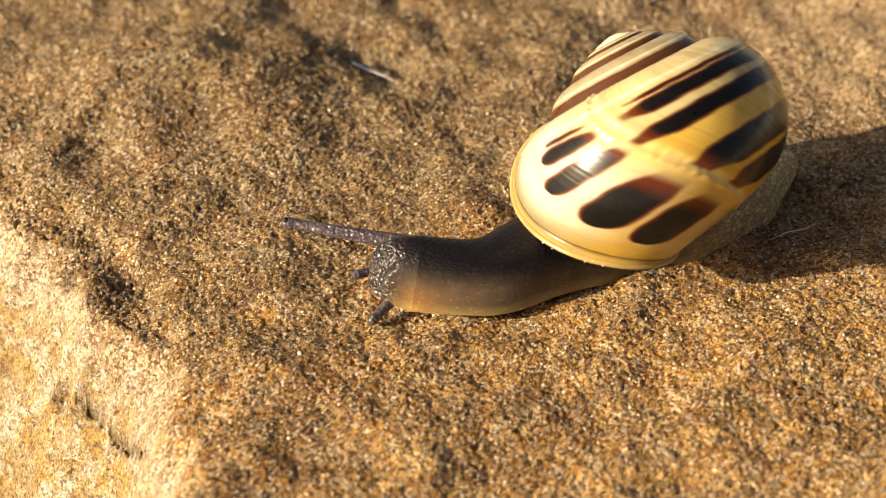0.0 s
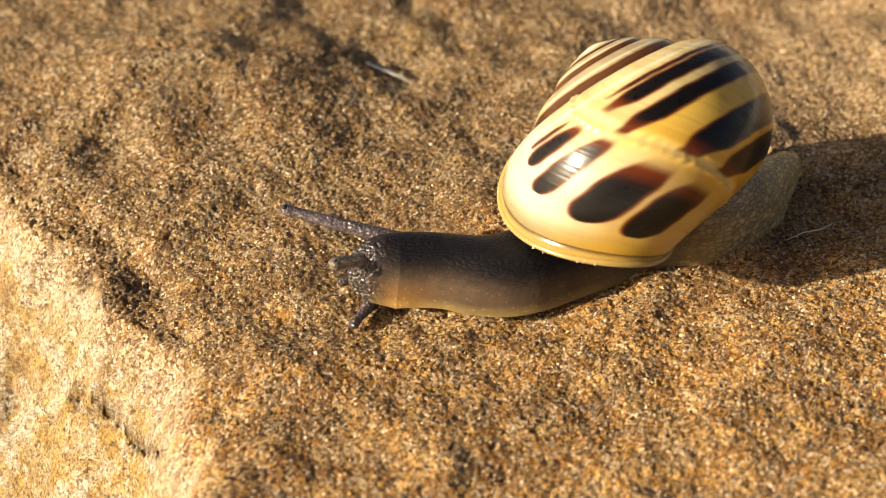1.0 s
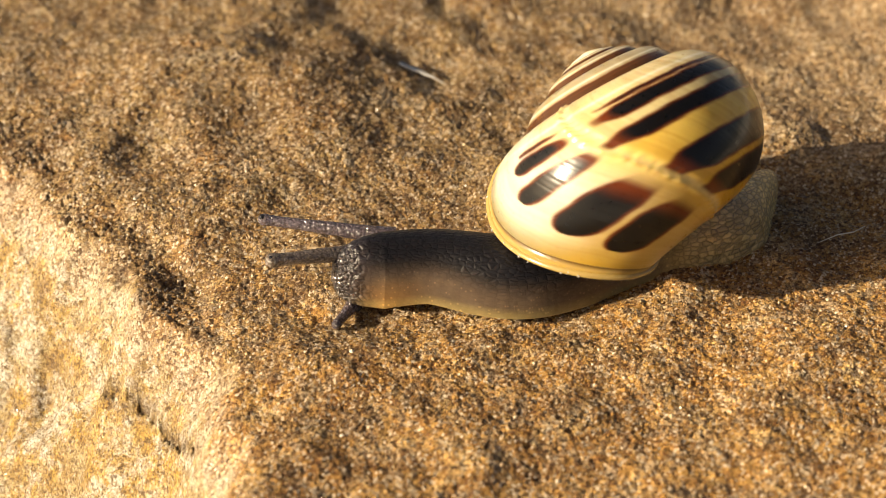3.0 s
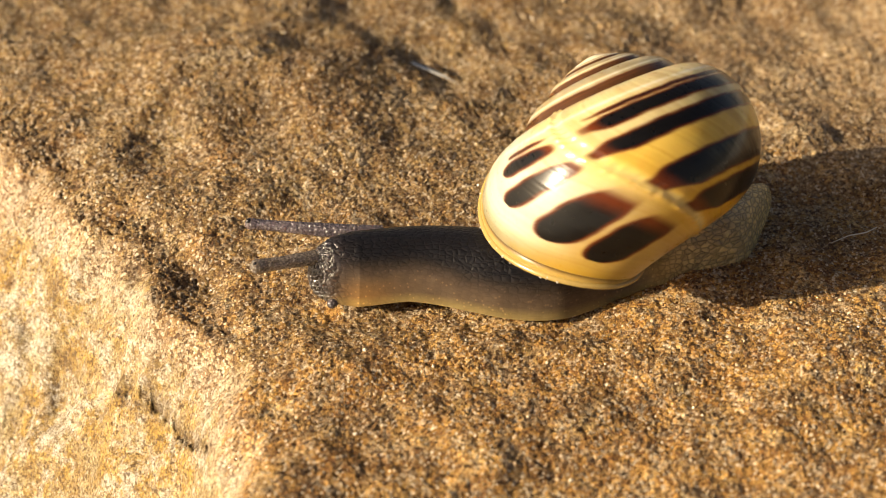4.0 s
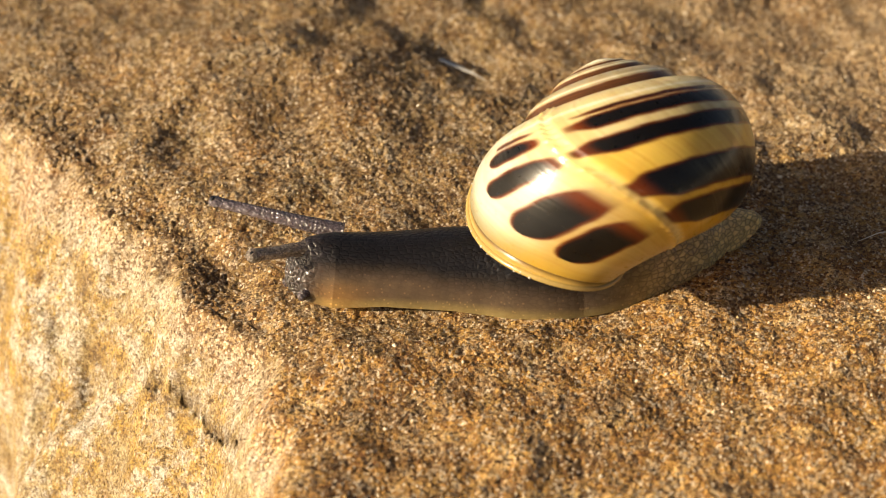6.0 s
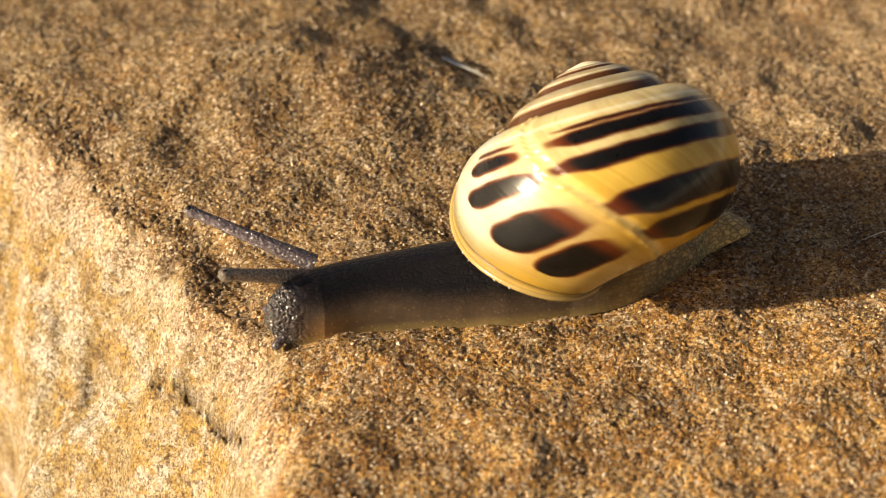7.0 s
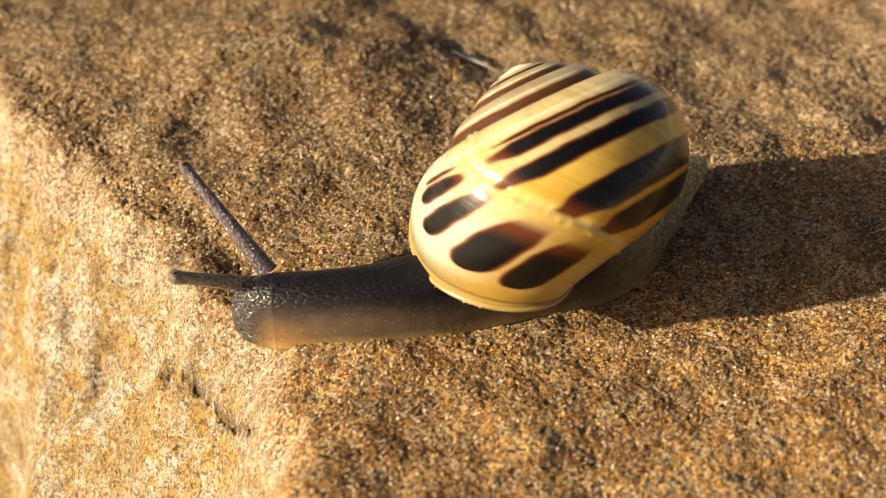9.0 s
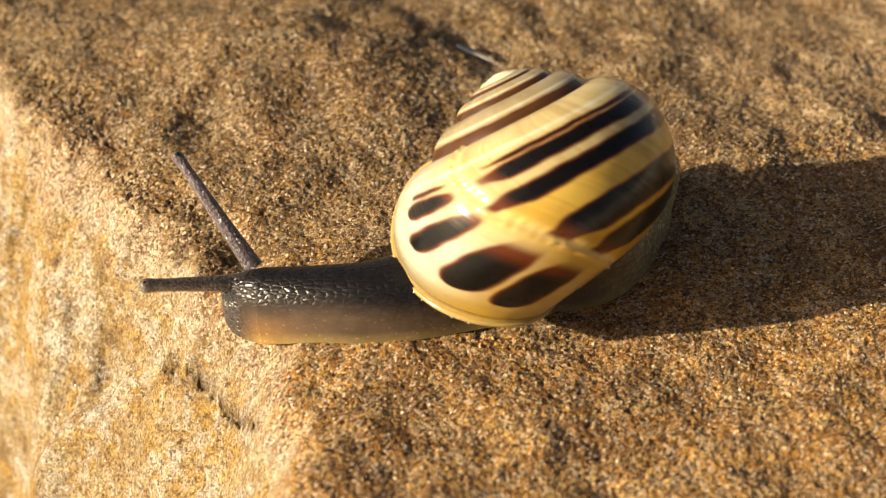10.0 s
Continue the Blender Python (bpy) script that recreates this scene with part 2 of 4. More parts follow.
SHELL_ROWS_B = [(5.5, -0.078, -0.014, 0.003, -1.116, -0.151, 0.315), (5.75, -0.075, -0.016, -0.003, -1.519, -0.233, 0.32), (6.0, -0.06, -0.015, -0.012, -1.888, -0.37, 0.337), (6.25, -0.038, -0.013, -0.021, -2.243, -0.539, 0.363), (6.5, -0.012, -0.012, -0.03, -2.604, -0.719, 0.393), (6.75, 0.012, -0.014, -0.037, -2.993, -0.889, 0.424), (7.0, 0.03, -0.021, -0.041, -3.428, -1.026, 0.452), (7.5, 0.039, -0.068, -0.028, -4.629, -1.149, 0.51), (8.0, 0.051, -0.124, -0.001, -6.068, -1.73, 0.698), (8.5, 0.062, -0.152, 0.025, -7.277, -2.475, 0.881), (9.0, 0.054, -0.177, 0.062, -8.617, -3.334, 1.136), (9.5, 0.143, -0.137, 0.103, -9.485, -4.12, 1.204), (10.0, 0.148, -0.151, 0.114, -10.466, -5.476, 1.524)]
# scraps, millimetres
FIBRE = [(34.2, 0.2, 0.2), (35.9, 1.1, 0.35), (37.4, 1.5, 0.35), (38.5, 2.4, 0.3)]
CRUMB = (21.5, -3.7)


# ---- light: low sun from the left, clear sky ----
SUN_EL, SUN_AZ = radians(21.0), radians(198.0)   # azimuth of the direction towards the sun, from +X
to_sun = Vector((math.cos(SUN_AZ) * math.cos(SUN_EL), math.sin(SUN_AZ) * math.cos(SUN_EL), math.sin(SUN_EL)))
world = bpy.data.worlds.new("world")
scene.world = world
world.use_nodes = True
wn = world.node_tree
sky = wn.nodes.new("ShaderNodeTexSky")
sky.sky_type = "NISHITA"
sky.sun_disc = False
sky.air_density, sky.dust_density, sky.ozone_density = 0.5, 5.0, 0.3
sky.sun_elevation = SUN_EL
sky.sun_rotation = math.atan2(to_sun.x, to_sun.y)
wn.links.new(sky.outputs[0], wn.nodes["Background"].inputs[0])
wn.nodes["Background"].inputs[1].default_value = 0.085
sun = new("sun", bpy.data.lights.new("sun", "SUN"))
sun.data.energy, sun.data.angle, sun.data.color = 6.0, radians(0.55), (1.0, 0.93, 0.785)
sun.matrix_world = look(to_sun, (0, 0, 0))


# ---- materials ----
class Nodes:
    """Short notation for a node material."""

    def __init__(self, name):
        self.mat = bpy.data.materials.new(name)
        self.mat.use_nodes = True
        self.tree = self.mat.node_tree
        self.bsdf = self.tree.nodes["Principled BSDF"]

    def add(self, kind, **values):
        n = self.tree.nodes.new(kind)
        for key, value in values.items():
            n.inputs[key].default_value = value
        return n

    def link(self, a, b):
        self.tree.links.new(a, b)

    def coords(self, scale):
        c, m = self.add("ShaderNodeTexCoord"), self.add("ShaderNodeMapping")
        m.inputs["Scale"].default_value = (scale, scale, scale)
        self.link(c.outputs["Object"], m.inputs["Vector"])
        return m.outputs[0]

    def attribute(self, name):
        n = self.add("ShaderNodeAttribute")
        n.attribute_name = name
        return n

    def noise(self, at, scale, detail=4.0, rough=0.55):
        n = self.add("ShaderNodeTexNoise", Scale=scale, Detail=detail, Roughness=rough)
        self.link(at, n.inputs["Vector"])
        return n.outputs["Fac"]

    def cells(self, at, scale, feature="F1", jitter=1.0):
        n = self.add("ShaderNodeTexVoronoi", Scale=scale, Randomness=jitter)
        n.feature = feature
        self.link(at, n.inputs["Vector"])
        return n

    def ramp(self, fac, *stops):
        n = self.add("ShaderNodeValToRGB")
        while len(n.color_ramp.elements) < len(stops):
            n.color_ramp.elements.new(0.5)
        for e, (pos, col) in zip(n.color_ramp.elements, stops):
            e.position = pos
            e.color = (*col, 1) if isinstance(col, tuple) else (col, col, col, 1)
        self.link(fac, n.inputs[0])
        return n.outputs[0]

    def mix(self, fac, a, b, blend="MIX"):
        n = self.add("ShaderNodeMix")
        n.data_type, n.blend_type = "RGBA", blend
        for socket, value in ((n.inputs["Factor"], fac), (n.inputs[6], a), (n.inputs[7], b)):
            if isinstance(value, (int, float)):
                socket.default_value = value
            elif isinstance(value, tuple):
                socket.default_value = (*value, 1)
            else:
                self.link(value, socket)
        return n.outputs[2]

    def bump(self, height, strength, distance, normal=None):
        n = self.add("ShaderNodeBump", Strength=strength, Distance=distance)
        self.link(height, n.inputs["Height"])
        if normal is not None:
            self.link(normal, n.inputs["Normal"])
        self.link(n.outputs[0], self.bsdf.inputs["Normal"])
        return n.outputs[0]

    def set(self, **values):
        for key, value in values.items():
            socket = self.bsdf.inputs[key.replace("_", " ")]
            if isinstance(value, (int, float, tuple)):
                socket.default_value = (*value, 1) if isinstance(value, tuple) and len(value) == 3 and socket.type == "RGBA" else value
            else:
                self.link(value, socket)
        return self.mat


def sandstone():
    n = Nodes("sandstone")
    at = n.coords(1000.0)
    patina = n.attribute("patina").outputs["Fac"]
    big, mid, patch = n.noise(at, 0.07, 3), n.noise(at, 0.28, 5, 0.62), n.noise(at, 0.13, 4, 0.6)
    speckle, fine, soft = n.noise(at, 2.4, 2, 0.7), n.noise(at, 5.5, 2, 0.7), n.noise(at, 1.1, 3, 0.6)
    grain = n.cells(at, 4.3)
    tone = n.add("ShaderNodeSeparateColor")
    n.link(grain.outputs["Color"], tone.inputs[0])
    warm = n.attribute("warmth").outputs["Fac"]
    brown = n.ramp(mid, (0.30, (0.19, 0.110, 0.042)), (0.42, (0.32, 0.198, 0.080)), (0.54, (0.40, 0.262, 0.112)), (0.66, (0.52, 0.41, 0.27)))
    # Brown warmed and lightened towards the near right, lifting its brightness.
    brown = n.mix(warm, brown, n.mix(1.0, brown, (1.58, 1.37, 0.94), "MULTIPLY"))
    brown = n.mix(n.ramp(patch, (0.52, 0.0), (0.66, 0.6)), brown, (0.36, 0.170, 0.048))
    brown = n.mix(n.ramp(soft, (0.53, 0.0), (0.64, 0.8)), brown, (0.52, 0.42, 0.33))
    brown = n.mix(n.ramp(n.noise(at, 0.19, 4, 0.65), (0.58, 0.0), (0.70, 0.6)), brown, (0.20, 0.155, 0.070))
    brown = n.mix(n.ramp(n.noise(at, 0.55, 4, 0.7), (0.56, 0.0), (0.66, 0.7)), brown, (0.13, 0.075, 0.030))
    brown = n.mix(n.ramp(n.noise(at, 0.42, 5, 0.7), (0.52, 0.0), (0.62, 0.55)), brown, (0.50, 0.40, 0.29))
    brown = n.mix(n.ramp(n.noise(at, 0.36, 5, 0.7), (0.38, 0.5), (0.47, 0.0)), brown, (0.17, 0.095, 0.036))
    brown = n.mix(n.ramp(n.noise(at, 1.25, 4, 0.75), (0.36, 0.85), (0.44, 0.0)), brown, (0.095, 0.046, 0.015))
    brown = n.mix(n.ramp(n.noise(at, 1.5, 4, 0.75), (0.57, 0.0), (0.65, 0.75)), brown, (0.64, 0.52, 0.36))
    # Stone paled towards the back right to lift its brightness there.
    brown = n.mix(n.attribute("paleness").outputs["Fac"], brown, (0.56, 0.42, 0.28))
    gold = n.ramp(mid, (0.28, (0.15, 0.085, 0.024)), (0.42, (0.28, 0.180, 0.064)), (0.53, (0.37, 0.285, 0.150)), (0.66, (0.45, 0.41, 0.34)))
    gold = n.mix(n.ramp(n.noise(at, 0.12, 5, 0.7), (0.44, 0.0), (0.55, 0.85)), gold, (0.40, 0.245, 0.052))
    gold = n.mix(n.ramp(n.noise(at, 0.25, 7, 0.8), (0.49, 0.0), (0.58, 0.85)), gold, (0.52, 0.490, 0.43))
    gold = n.mix(n.ramp(n.noise(at, 0.40, 7, 0.8), (0.56, 0.0), (0.64, 0.75)), gold, (0.19, 0.120, 0.030))
    gold = n.mix(n.ramp(n.noise(at, 0.90, 5, 0.75), (0.58, 0.0), (0.66, 0.6)), gold, (0.50, 0.46, 0.40))
    # Dark specks standing in for the shade of fine relief on the face.
    gold = n.mix(n.ramp(n.noise(at, 1.7, 4, 0.7), (0.56, 0.0), (0.64, 0.7)), gold, (0.17, 0.105, 0.032))
    gold = n.mix(n.ramp(n.noise(at, 2.2, 3, 0.75), (0.37, 0.9), (0.43, 0.0)), gold, (0.12, 0.070, 0.018))
    # Colour darkened along the crack so that the groove shows.
    gold = n.mix(n.attribute("crack_dark").outputs["Fac"], gold, (0.085, 0.048, 0.014))
    worn = n.mix(1.0, n.attribute("edge").outputs["Fac"], n.ramp(n.noise(at, 0.45, 4, 0.7), (0.36, 0.0), (0.56, 1.0)), "MULTIPLY")
    gold = n.mix(1.0, gold, n.ramp(n.noise(at, 0.7, 6, 0.8), (0.36, (0.58, 0.49, 0.36)), (0.46, (0.94, 0.97, 1.0)), (0.62, (1.05, 1.11, 1.22))), "MULTIPLY")
    brown = n.mix(1.0, brown, n.ramp(big, (0.36, (0.72, 0.68, 0.60)), (0.50, (0.90, 0.92, 0.90)), (0.64, (1.05, 1.08, 1.05))), "MULTIPLY")
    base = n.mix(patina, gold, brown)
    base = n.mix(worn, base, (0.50, 0.45, 0.37))
    gap = n.ramp(n.cells(at, 4.3, "DISTANCE_TO_EDGE").outputs["Distance"], (0.0, 0.0), (0.12, 1.0))
    single = n.ramp(tone.outputs[0], (0.0, (0.25, 0.145, 0.065)), (0.25, (0.66, 0.53, 0.39)), (0.55, (1.0, 1.0, 1.0)), (1.0, (1.30, 1.27, 1.20)))
    base = n.mix(n.ramp(patina, (0.0, 0.62), (1.0, 0.95)), base, n.mix(1.0, base, single, "MULTIPLY"))
    base = n.mix(n.mix(1.0, n.ramp(tone.outputs[1], (0.86, 0.0), (0.92, 0.75)), n.ramp(patina, (0.0, 0.15), (1.0, 1.0)), "MULTIPLY"), base, (0.72, 0.62, 0.48))
    # Colour darkened in the gaps between grains.
    base = n.mix(n.ramp(patina, (0.0, 0.22), (1.0, 0.5)), base, n.mix(1.0, base, n.ramp(gap, (0.0, (0.36, 0.20, 0.10)), (1.0, (1.0, 1.0, 1.0))), "MULTIPLY"))
    # Dark grains; on the golden face they also stand in for relief shade.
    dots = n.mix(1.0, n.ramp(speckle, (0.36, 0.9), (0.42, 0.0)), n.ramp(patina, (0.0, 0.8), (1.0, 1.0)), "MULTIPLY")
    base = n.mix(dots, base, (0.062, 0.026, 0.007))
    base = n.mix(0.6, base, n.ramp(fine, (0.34, (0.42, 0.25, 0.13)), (0.50, (1.0, 1.0, 1.0))), "MULTIPLY")
    height = n.mix(0.5, n.mix(0.5, tone.outputs[0], gap), n.mix(0.5, fine, speckle))
    n.bump(height, 1.0, 0.00020)
    gloss = n.ramp(tone.outputs[2], (0.90, 0.78), (0.99, 0.2))
    return n.set(Base_Color=base, Roughness=gloss, Specular_IOR_Level=0.5)


def grain_material():
    n = Nodes("sand_grain")
    geo = n.add("ShaderNodeNewGeometry")
    pick = geo.outputs["Random Per Island"]
    col = n.ramp(pick, (0.0, (0.10, 0.055, 0.024)), (0.2, (0.24, 0.145, 0.060)), (0.45, (0.34, 0.215, 0.090)), (0.70, (0.42, 0.29, 0.14)), (0.92, (0.50, 0.40, 0.26)), (1.0, (0.74, 0.68, 0.58)))
    return n.set(Base_Color=col, Roughness=n.ramp(pick, (0.5, 0.7), (0.9, 0.25)), Specular_IOR_Level=0.5)


def shell_material():
    n = Nodes("banded_shell")
    at = n.coords(1000.0)
    col = n.attribute("tint").outputs["Color"]
    col = n.mix(0.25, col, n.ramp(n.noise(at, 0.5, 5), (0.3, 0.6), (0.65, 1.0)), "MULTIPLY")
    lines = n.attribute("growth").outputs["Fac"]
    n.bump(n.mix(0.6, lines, n.noise(at, 6.0, 3)), 0.10, 0.0001)
    film = n.add("ShaderNodeBump", Strength=0.05, Distance=0.0001)
    n.link(n.mix(0.5, lines, n.noise(at, 4.0, 4)), film.inputs["Height"])
    n.link(film.outputs[0], n.bsdf.inputs["Coat Normal"])
    return n.set(Base_Color=col, Roughness=n.ramp(n.noise(at, 2.0, 4), (0.3, 0.26), (0.7, 0.36)), Subsurface_Weight=0.42,
                 Subsurface_Radius=(0.0017, 0.0011, 0.0004), Coat_Weight=0.6, Coat_Roughness=0.20, Specular_IOR_Level=0.08)


def skin(name, wet=0.25, bumps=1.0, size=3.0, relief=0.00009, film=0.5, sheen=0.10, drop=3.0):
    """Wet skin of close-set warts; the net attribute says how strongly they stand out."""
    n = Nodes(name)
    rest = n.attribute("rest").outputs["Vector"]
    col = n.attribute("tint").outputs["Color"]
    rough = n.attribute("net").outputs["Fac"]
    long = n.add("ShaderNodeMapping")
    long.inputs["Scale"].default_value = (0.62, 1.0, 1.0)
    n.link(rest, long.inputs["Vector"])
    edge = n.cells(long.outputs[0], size, "DISTANCE_TO_EDGE", 0.8).outputs["Distance"]
    knob = n.ramp(edge, (0.0, 0.0), (0.16, 0.55), (0.34, 0.92), (0.55, 1.0))
    groove = n.ramp(edge, (0.0, 0.35), (0.22, 1.0))
    single = n.add("ShaderNodeSeparateColor")
    n.link(n.cells(long.outputs[0], size, "F1", 0.8).outputs["Color"], single.inputs[0])
    col = n.mix(rough, col, n.mix(1.0, col, groove, "MULTIPLY"))
    col = n.mix(rough, col, n.mix(1.0, col, n.ramp(single.outputs[0], (0.0, 0.62), (1.0, 1.25)), "MULTIPLY"))
    col = n.mix(0.5, col, n.ramp(n.noise(rest, 0.55, 5, 0.65), (0.3, 0.45), (0.7, 1.15)), "MULTIPLY")
    spot = n.ramp(n.cells(rest, 2.3, "F1", 0.9).outputs["Distance"], (0.10, 1.0), (0.26, 0.0))
    spot = n.mix(1.0, spot, n.ramp(rough, (0.2, 0.55), (0.6, 0.0)), "MULTIPLY")
    col = n.mix(spot, col, n.mix(1.0, col, (2.4, 2.2, 1.9), "MULTIPLY"))
    fine = n.noise(rest, 9.0, 3, 0.6)
    power = n.ramp(rough, (0.0, 0.06 * bumps), (0.30, 0.22 * bumps), (0.60, 0.62 * bumps), (0.90, bumps))
    bump = n.add("ShaderNodeBump", Distance=relief)
    n.link(n.mix(0.16, knob, fine), bump.inputs["Height"])
    n.link(power, bump.inputs["Strength"])
    n.link(bump.outputs[0], n.bsdf.inputs["Normal"])
    slime = n.add("ShaderNodeBump", Distance=0.00016)
    n.link(n.ramp(n.cells(rest, drop, "F1", 0.9).outputs["Distance"], (0.0, 1.0), (0.22, 0.86), (0.42, 0.5), (0.62, 0.0)), slime.inputs["Height"])
    n.link(n.ramp(rough, (0.35, 0.05), (0.6, 0.10), (0.9, 1.0)), slime.inputs["Strength"])
    n.link(bump.outputs[0], slime.inputs["Normal"])
    n.link(slime.outputs[0], n.bsdf.inputs["Coat Normal"])
    return n.set(Base_Color=col, Roughness=wet, Subsurface_Weight=0.25, Subsurface_Radius=(0.0008, 0.0005, 0.0003),
                 Coat_Weight=n.ramp(rough, (0.45, film * 0.10), (0.9, film)), Coat_Roughness=sheen, Coat_IOR=1.75, Specular_IOR_Level=0.12)


def plain(name, colour, rough=0.6, grain=0.0, **more):
    n = Nodes(name)
    at = n.coords(1000.0)
    c = n.mix(0.3, colour, n.ramp(n.noise(at, grain or 2.0, 5), (0.3, 0.55), (0.7, 1.0)), "MULTIPLY")
    return n.set(Base_Color=c, Roughness=rough, **more)


STONE = sandstone()
GRAIN = grain_material()
SHELL = shell_material()
SKIN = skin("wet_snail_skin", 0.38, 1.0, 2.5, 0.00010, 1.0, 0.20)
HORN = skin("wet_tentacle_skin", 0.26, 0.15, 5.0, 0.00003, 1.0, 0.15, 1.15)
LIP = plain("pale_shell_lip", (0.36, 0.25, 0.085), 0.22, 1.5, Coat_Weight=0.5)
SCRAP_NODES = Nodes("dry_scrap")
SCRAP = SCRAP_NODES.set(Base_Color=SCRAP_NODES.attribute("tint").outputs["Color"], Roughness=0.5)
HAIR = plain("white_fibre", (0.75, 0.72, 0.66), 0.4, 1.0)
FROTH = plain("slime_bubbles", (0.80, 0.78, 0.74), 0.08, 2.0, Transmission_Weight=0.5, Coat_Weight=0.5)
EYE = plain("dark_eye", (0.012, 0.012, 0.016), 0.15)
PAVING = plain("pale_paving", (0.72, 0.70, 0.68), 0.8, 0.05)


# ---- helpers ----
def mesh_object(name, verts, faces, material, parent=None, label="", attributes=(), smooth=True):
    me = bpy.data.meshes.new(name)
    me.from_pydata(verts.tolist() if isinstance(verts, np.ndarray) else verts, [], faces.tolist() if isinstance(faces, np.ndarray) else faces)
    me.materials.append(material)
    for key, values in attributes:
        values = np.asarray(values, float)
        if values.ndim == 1:
            me.attributes.new(key, "FLOAT", "POINT").data.foreach_set("value", values)
        elif key == "tint":
            me.attributes.new(key, "FLOAT_COLOR", "POINT").data.foreach_set("color", np.c_[values, np.ones(len(values))].ravel())
        else:
            me.attributes.new(key, "FLOAT_VECTOR", "POINT").data.foreach_set("vector", values.ravel())
    if smooth:
        me.polygons.foreach_set("use_smooth", np.ones(len(me.polygons), bool))
    me.update()
    ob = new(name, me)
    ob.parent = parent
    if label:
        tagged(ob, label)
    return ob


def grid_faces(rows, cols, wrap=False):
    """Quads of a grid of points, row by row; wrap closes each row to a ring."""
    i, j = np.meshgrid(np.arange(rows - 1), np.arange(cols if wrap else cols - 1), indexing="ij")
    k = (j + 1) % cols
    return np.stack([i * cols + j, i * cols + k, (i + 1) * cols + k, (i + 1) * cols + j], -1).reshape(-1, 4)


def smooth_step(x, a, b):
    u = np.clip((x - a) / (b - a), 0, 1)
    return u * u * (3 - 2 * u)


# ---- the rock ----
def face_distance(x, y):
    """How far a place lies beyond the worn edge, over the steep sunny face (millimetres)."""
    d1, d2 = -0.8 * (x + 25.6) - 0.6 * (y + 0.5), -(x + 13.2) + 0.03 * (y + 20)
    return -1.2 * np.logaddexp(-d1 / 1.2, -d2 / 1.2)


def rock_height(x, y):
    """The rock's large shape in millimetres: a flat top, worn hollows, a steep face on the sunny side."""
    d = face_distance(x, y)
    z = -1.7 * 1.0 * np.logaddexp(0, d / 1.0)
    for a, cx, cy, sx, sy in ((2, -18, 27, 12, 9), (-1.8, 36, 38, 18, 14), (-0.8, 2, 30, 6, 5), (0.8, -11, 12, 8, 6),
                              (1.1, 0, -27, 12, 8), (0.5, 0, -14, 9, 5), (0.6, -19, 6, 9, 7), (0.5, 25, -13, 10, 6), (-0.5, 3, -28, 12, 5), (0.9, 23, 15, 9, 7)):
        z = z + a * np.exp(-((x - cx) / sx) ** 2 - ((y - cy) / sy) ** 2)
    run = 0.6 * (x + 25.6) - 0.8 * (y + 0.5)
    z = z - 1.1 * np.exp(-((d + 3.0) / 2.4) ** 2 - ((run - 4.5) / 7.5) ** 2)          # hollow behind the edge
    z = z + 0.32 * np.exp(-((d + 0.5) / 1.2) ** 2)                                    # raised rim
    fall = 0.835 * (x - 3.8) + 0.55 * (y - 20)
    z = z - 0.45 * np.tanh(fall / 2.6) / (1 + np.exp(-(y - 17) / 2.0))                 # low step at the back
    z = z + 0.045 * np.logaddexp(0, (x - 12) / 3) * 3 / (1 + np.exp((y - 2) / 4))     # rise towards the far end
    return z


def filtered_noise(shape, step, sizes, rng):
    """Random relief on a regular grid: a sum of smooth noises of the given size and height."""
    fy, fx = np.fft.fftfreq(shape[0], step)[:, None], np.fft.rfftfreq(shape[1], step)[None]
    f2 = fx ** 2 + fy ** 2
    total = np.zeros(shape)
    for size, amount in sizes:
        w = np.fft.rfft2(rng.standard_normal(shape))
        band = np.exp(-f2 * size ** 2 * 2.0) * (1 - np.exp(-f2 * size ** 2 * 12.0))
        part = np.fft.irfft2(w * band, shape)
        total += amount * part / part.std()
    return total


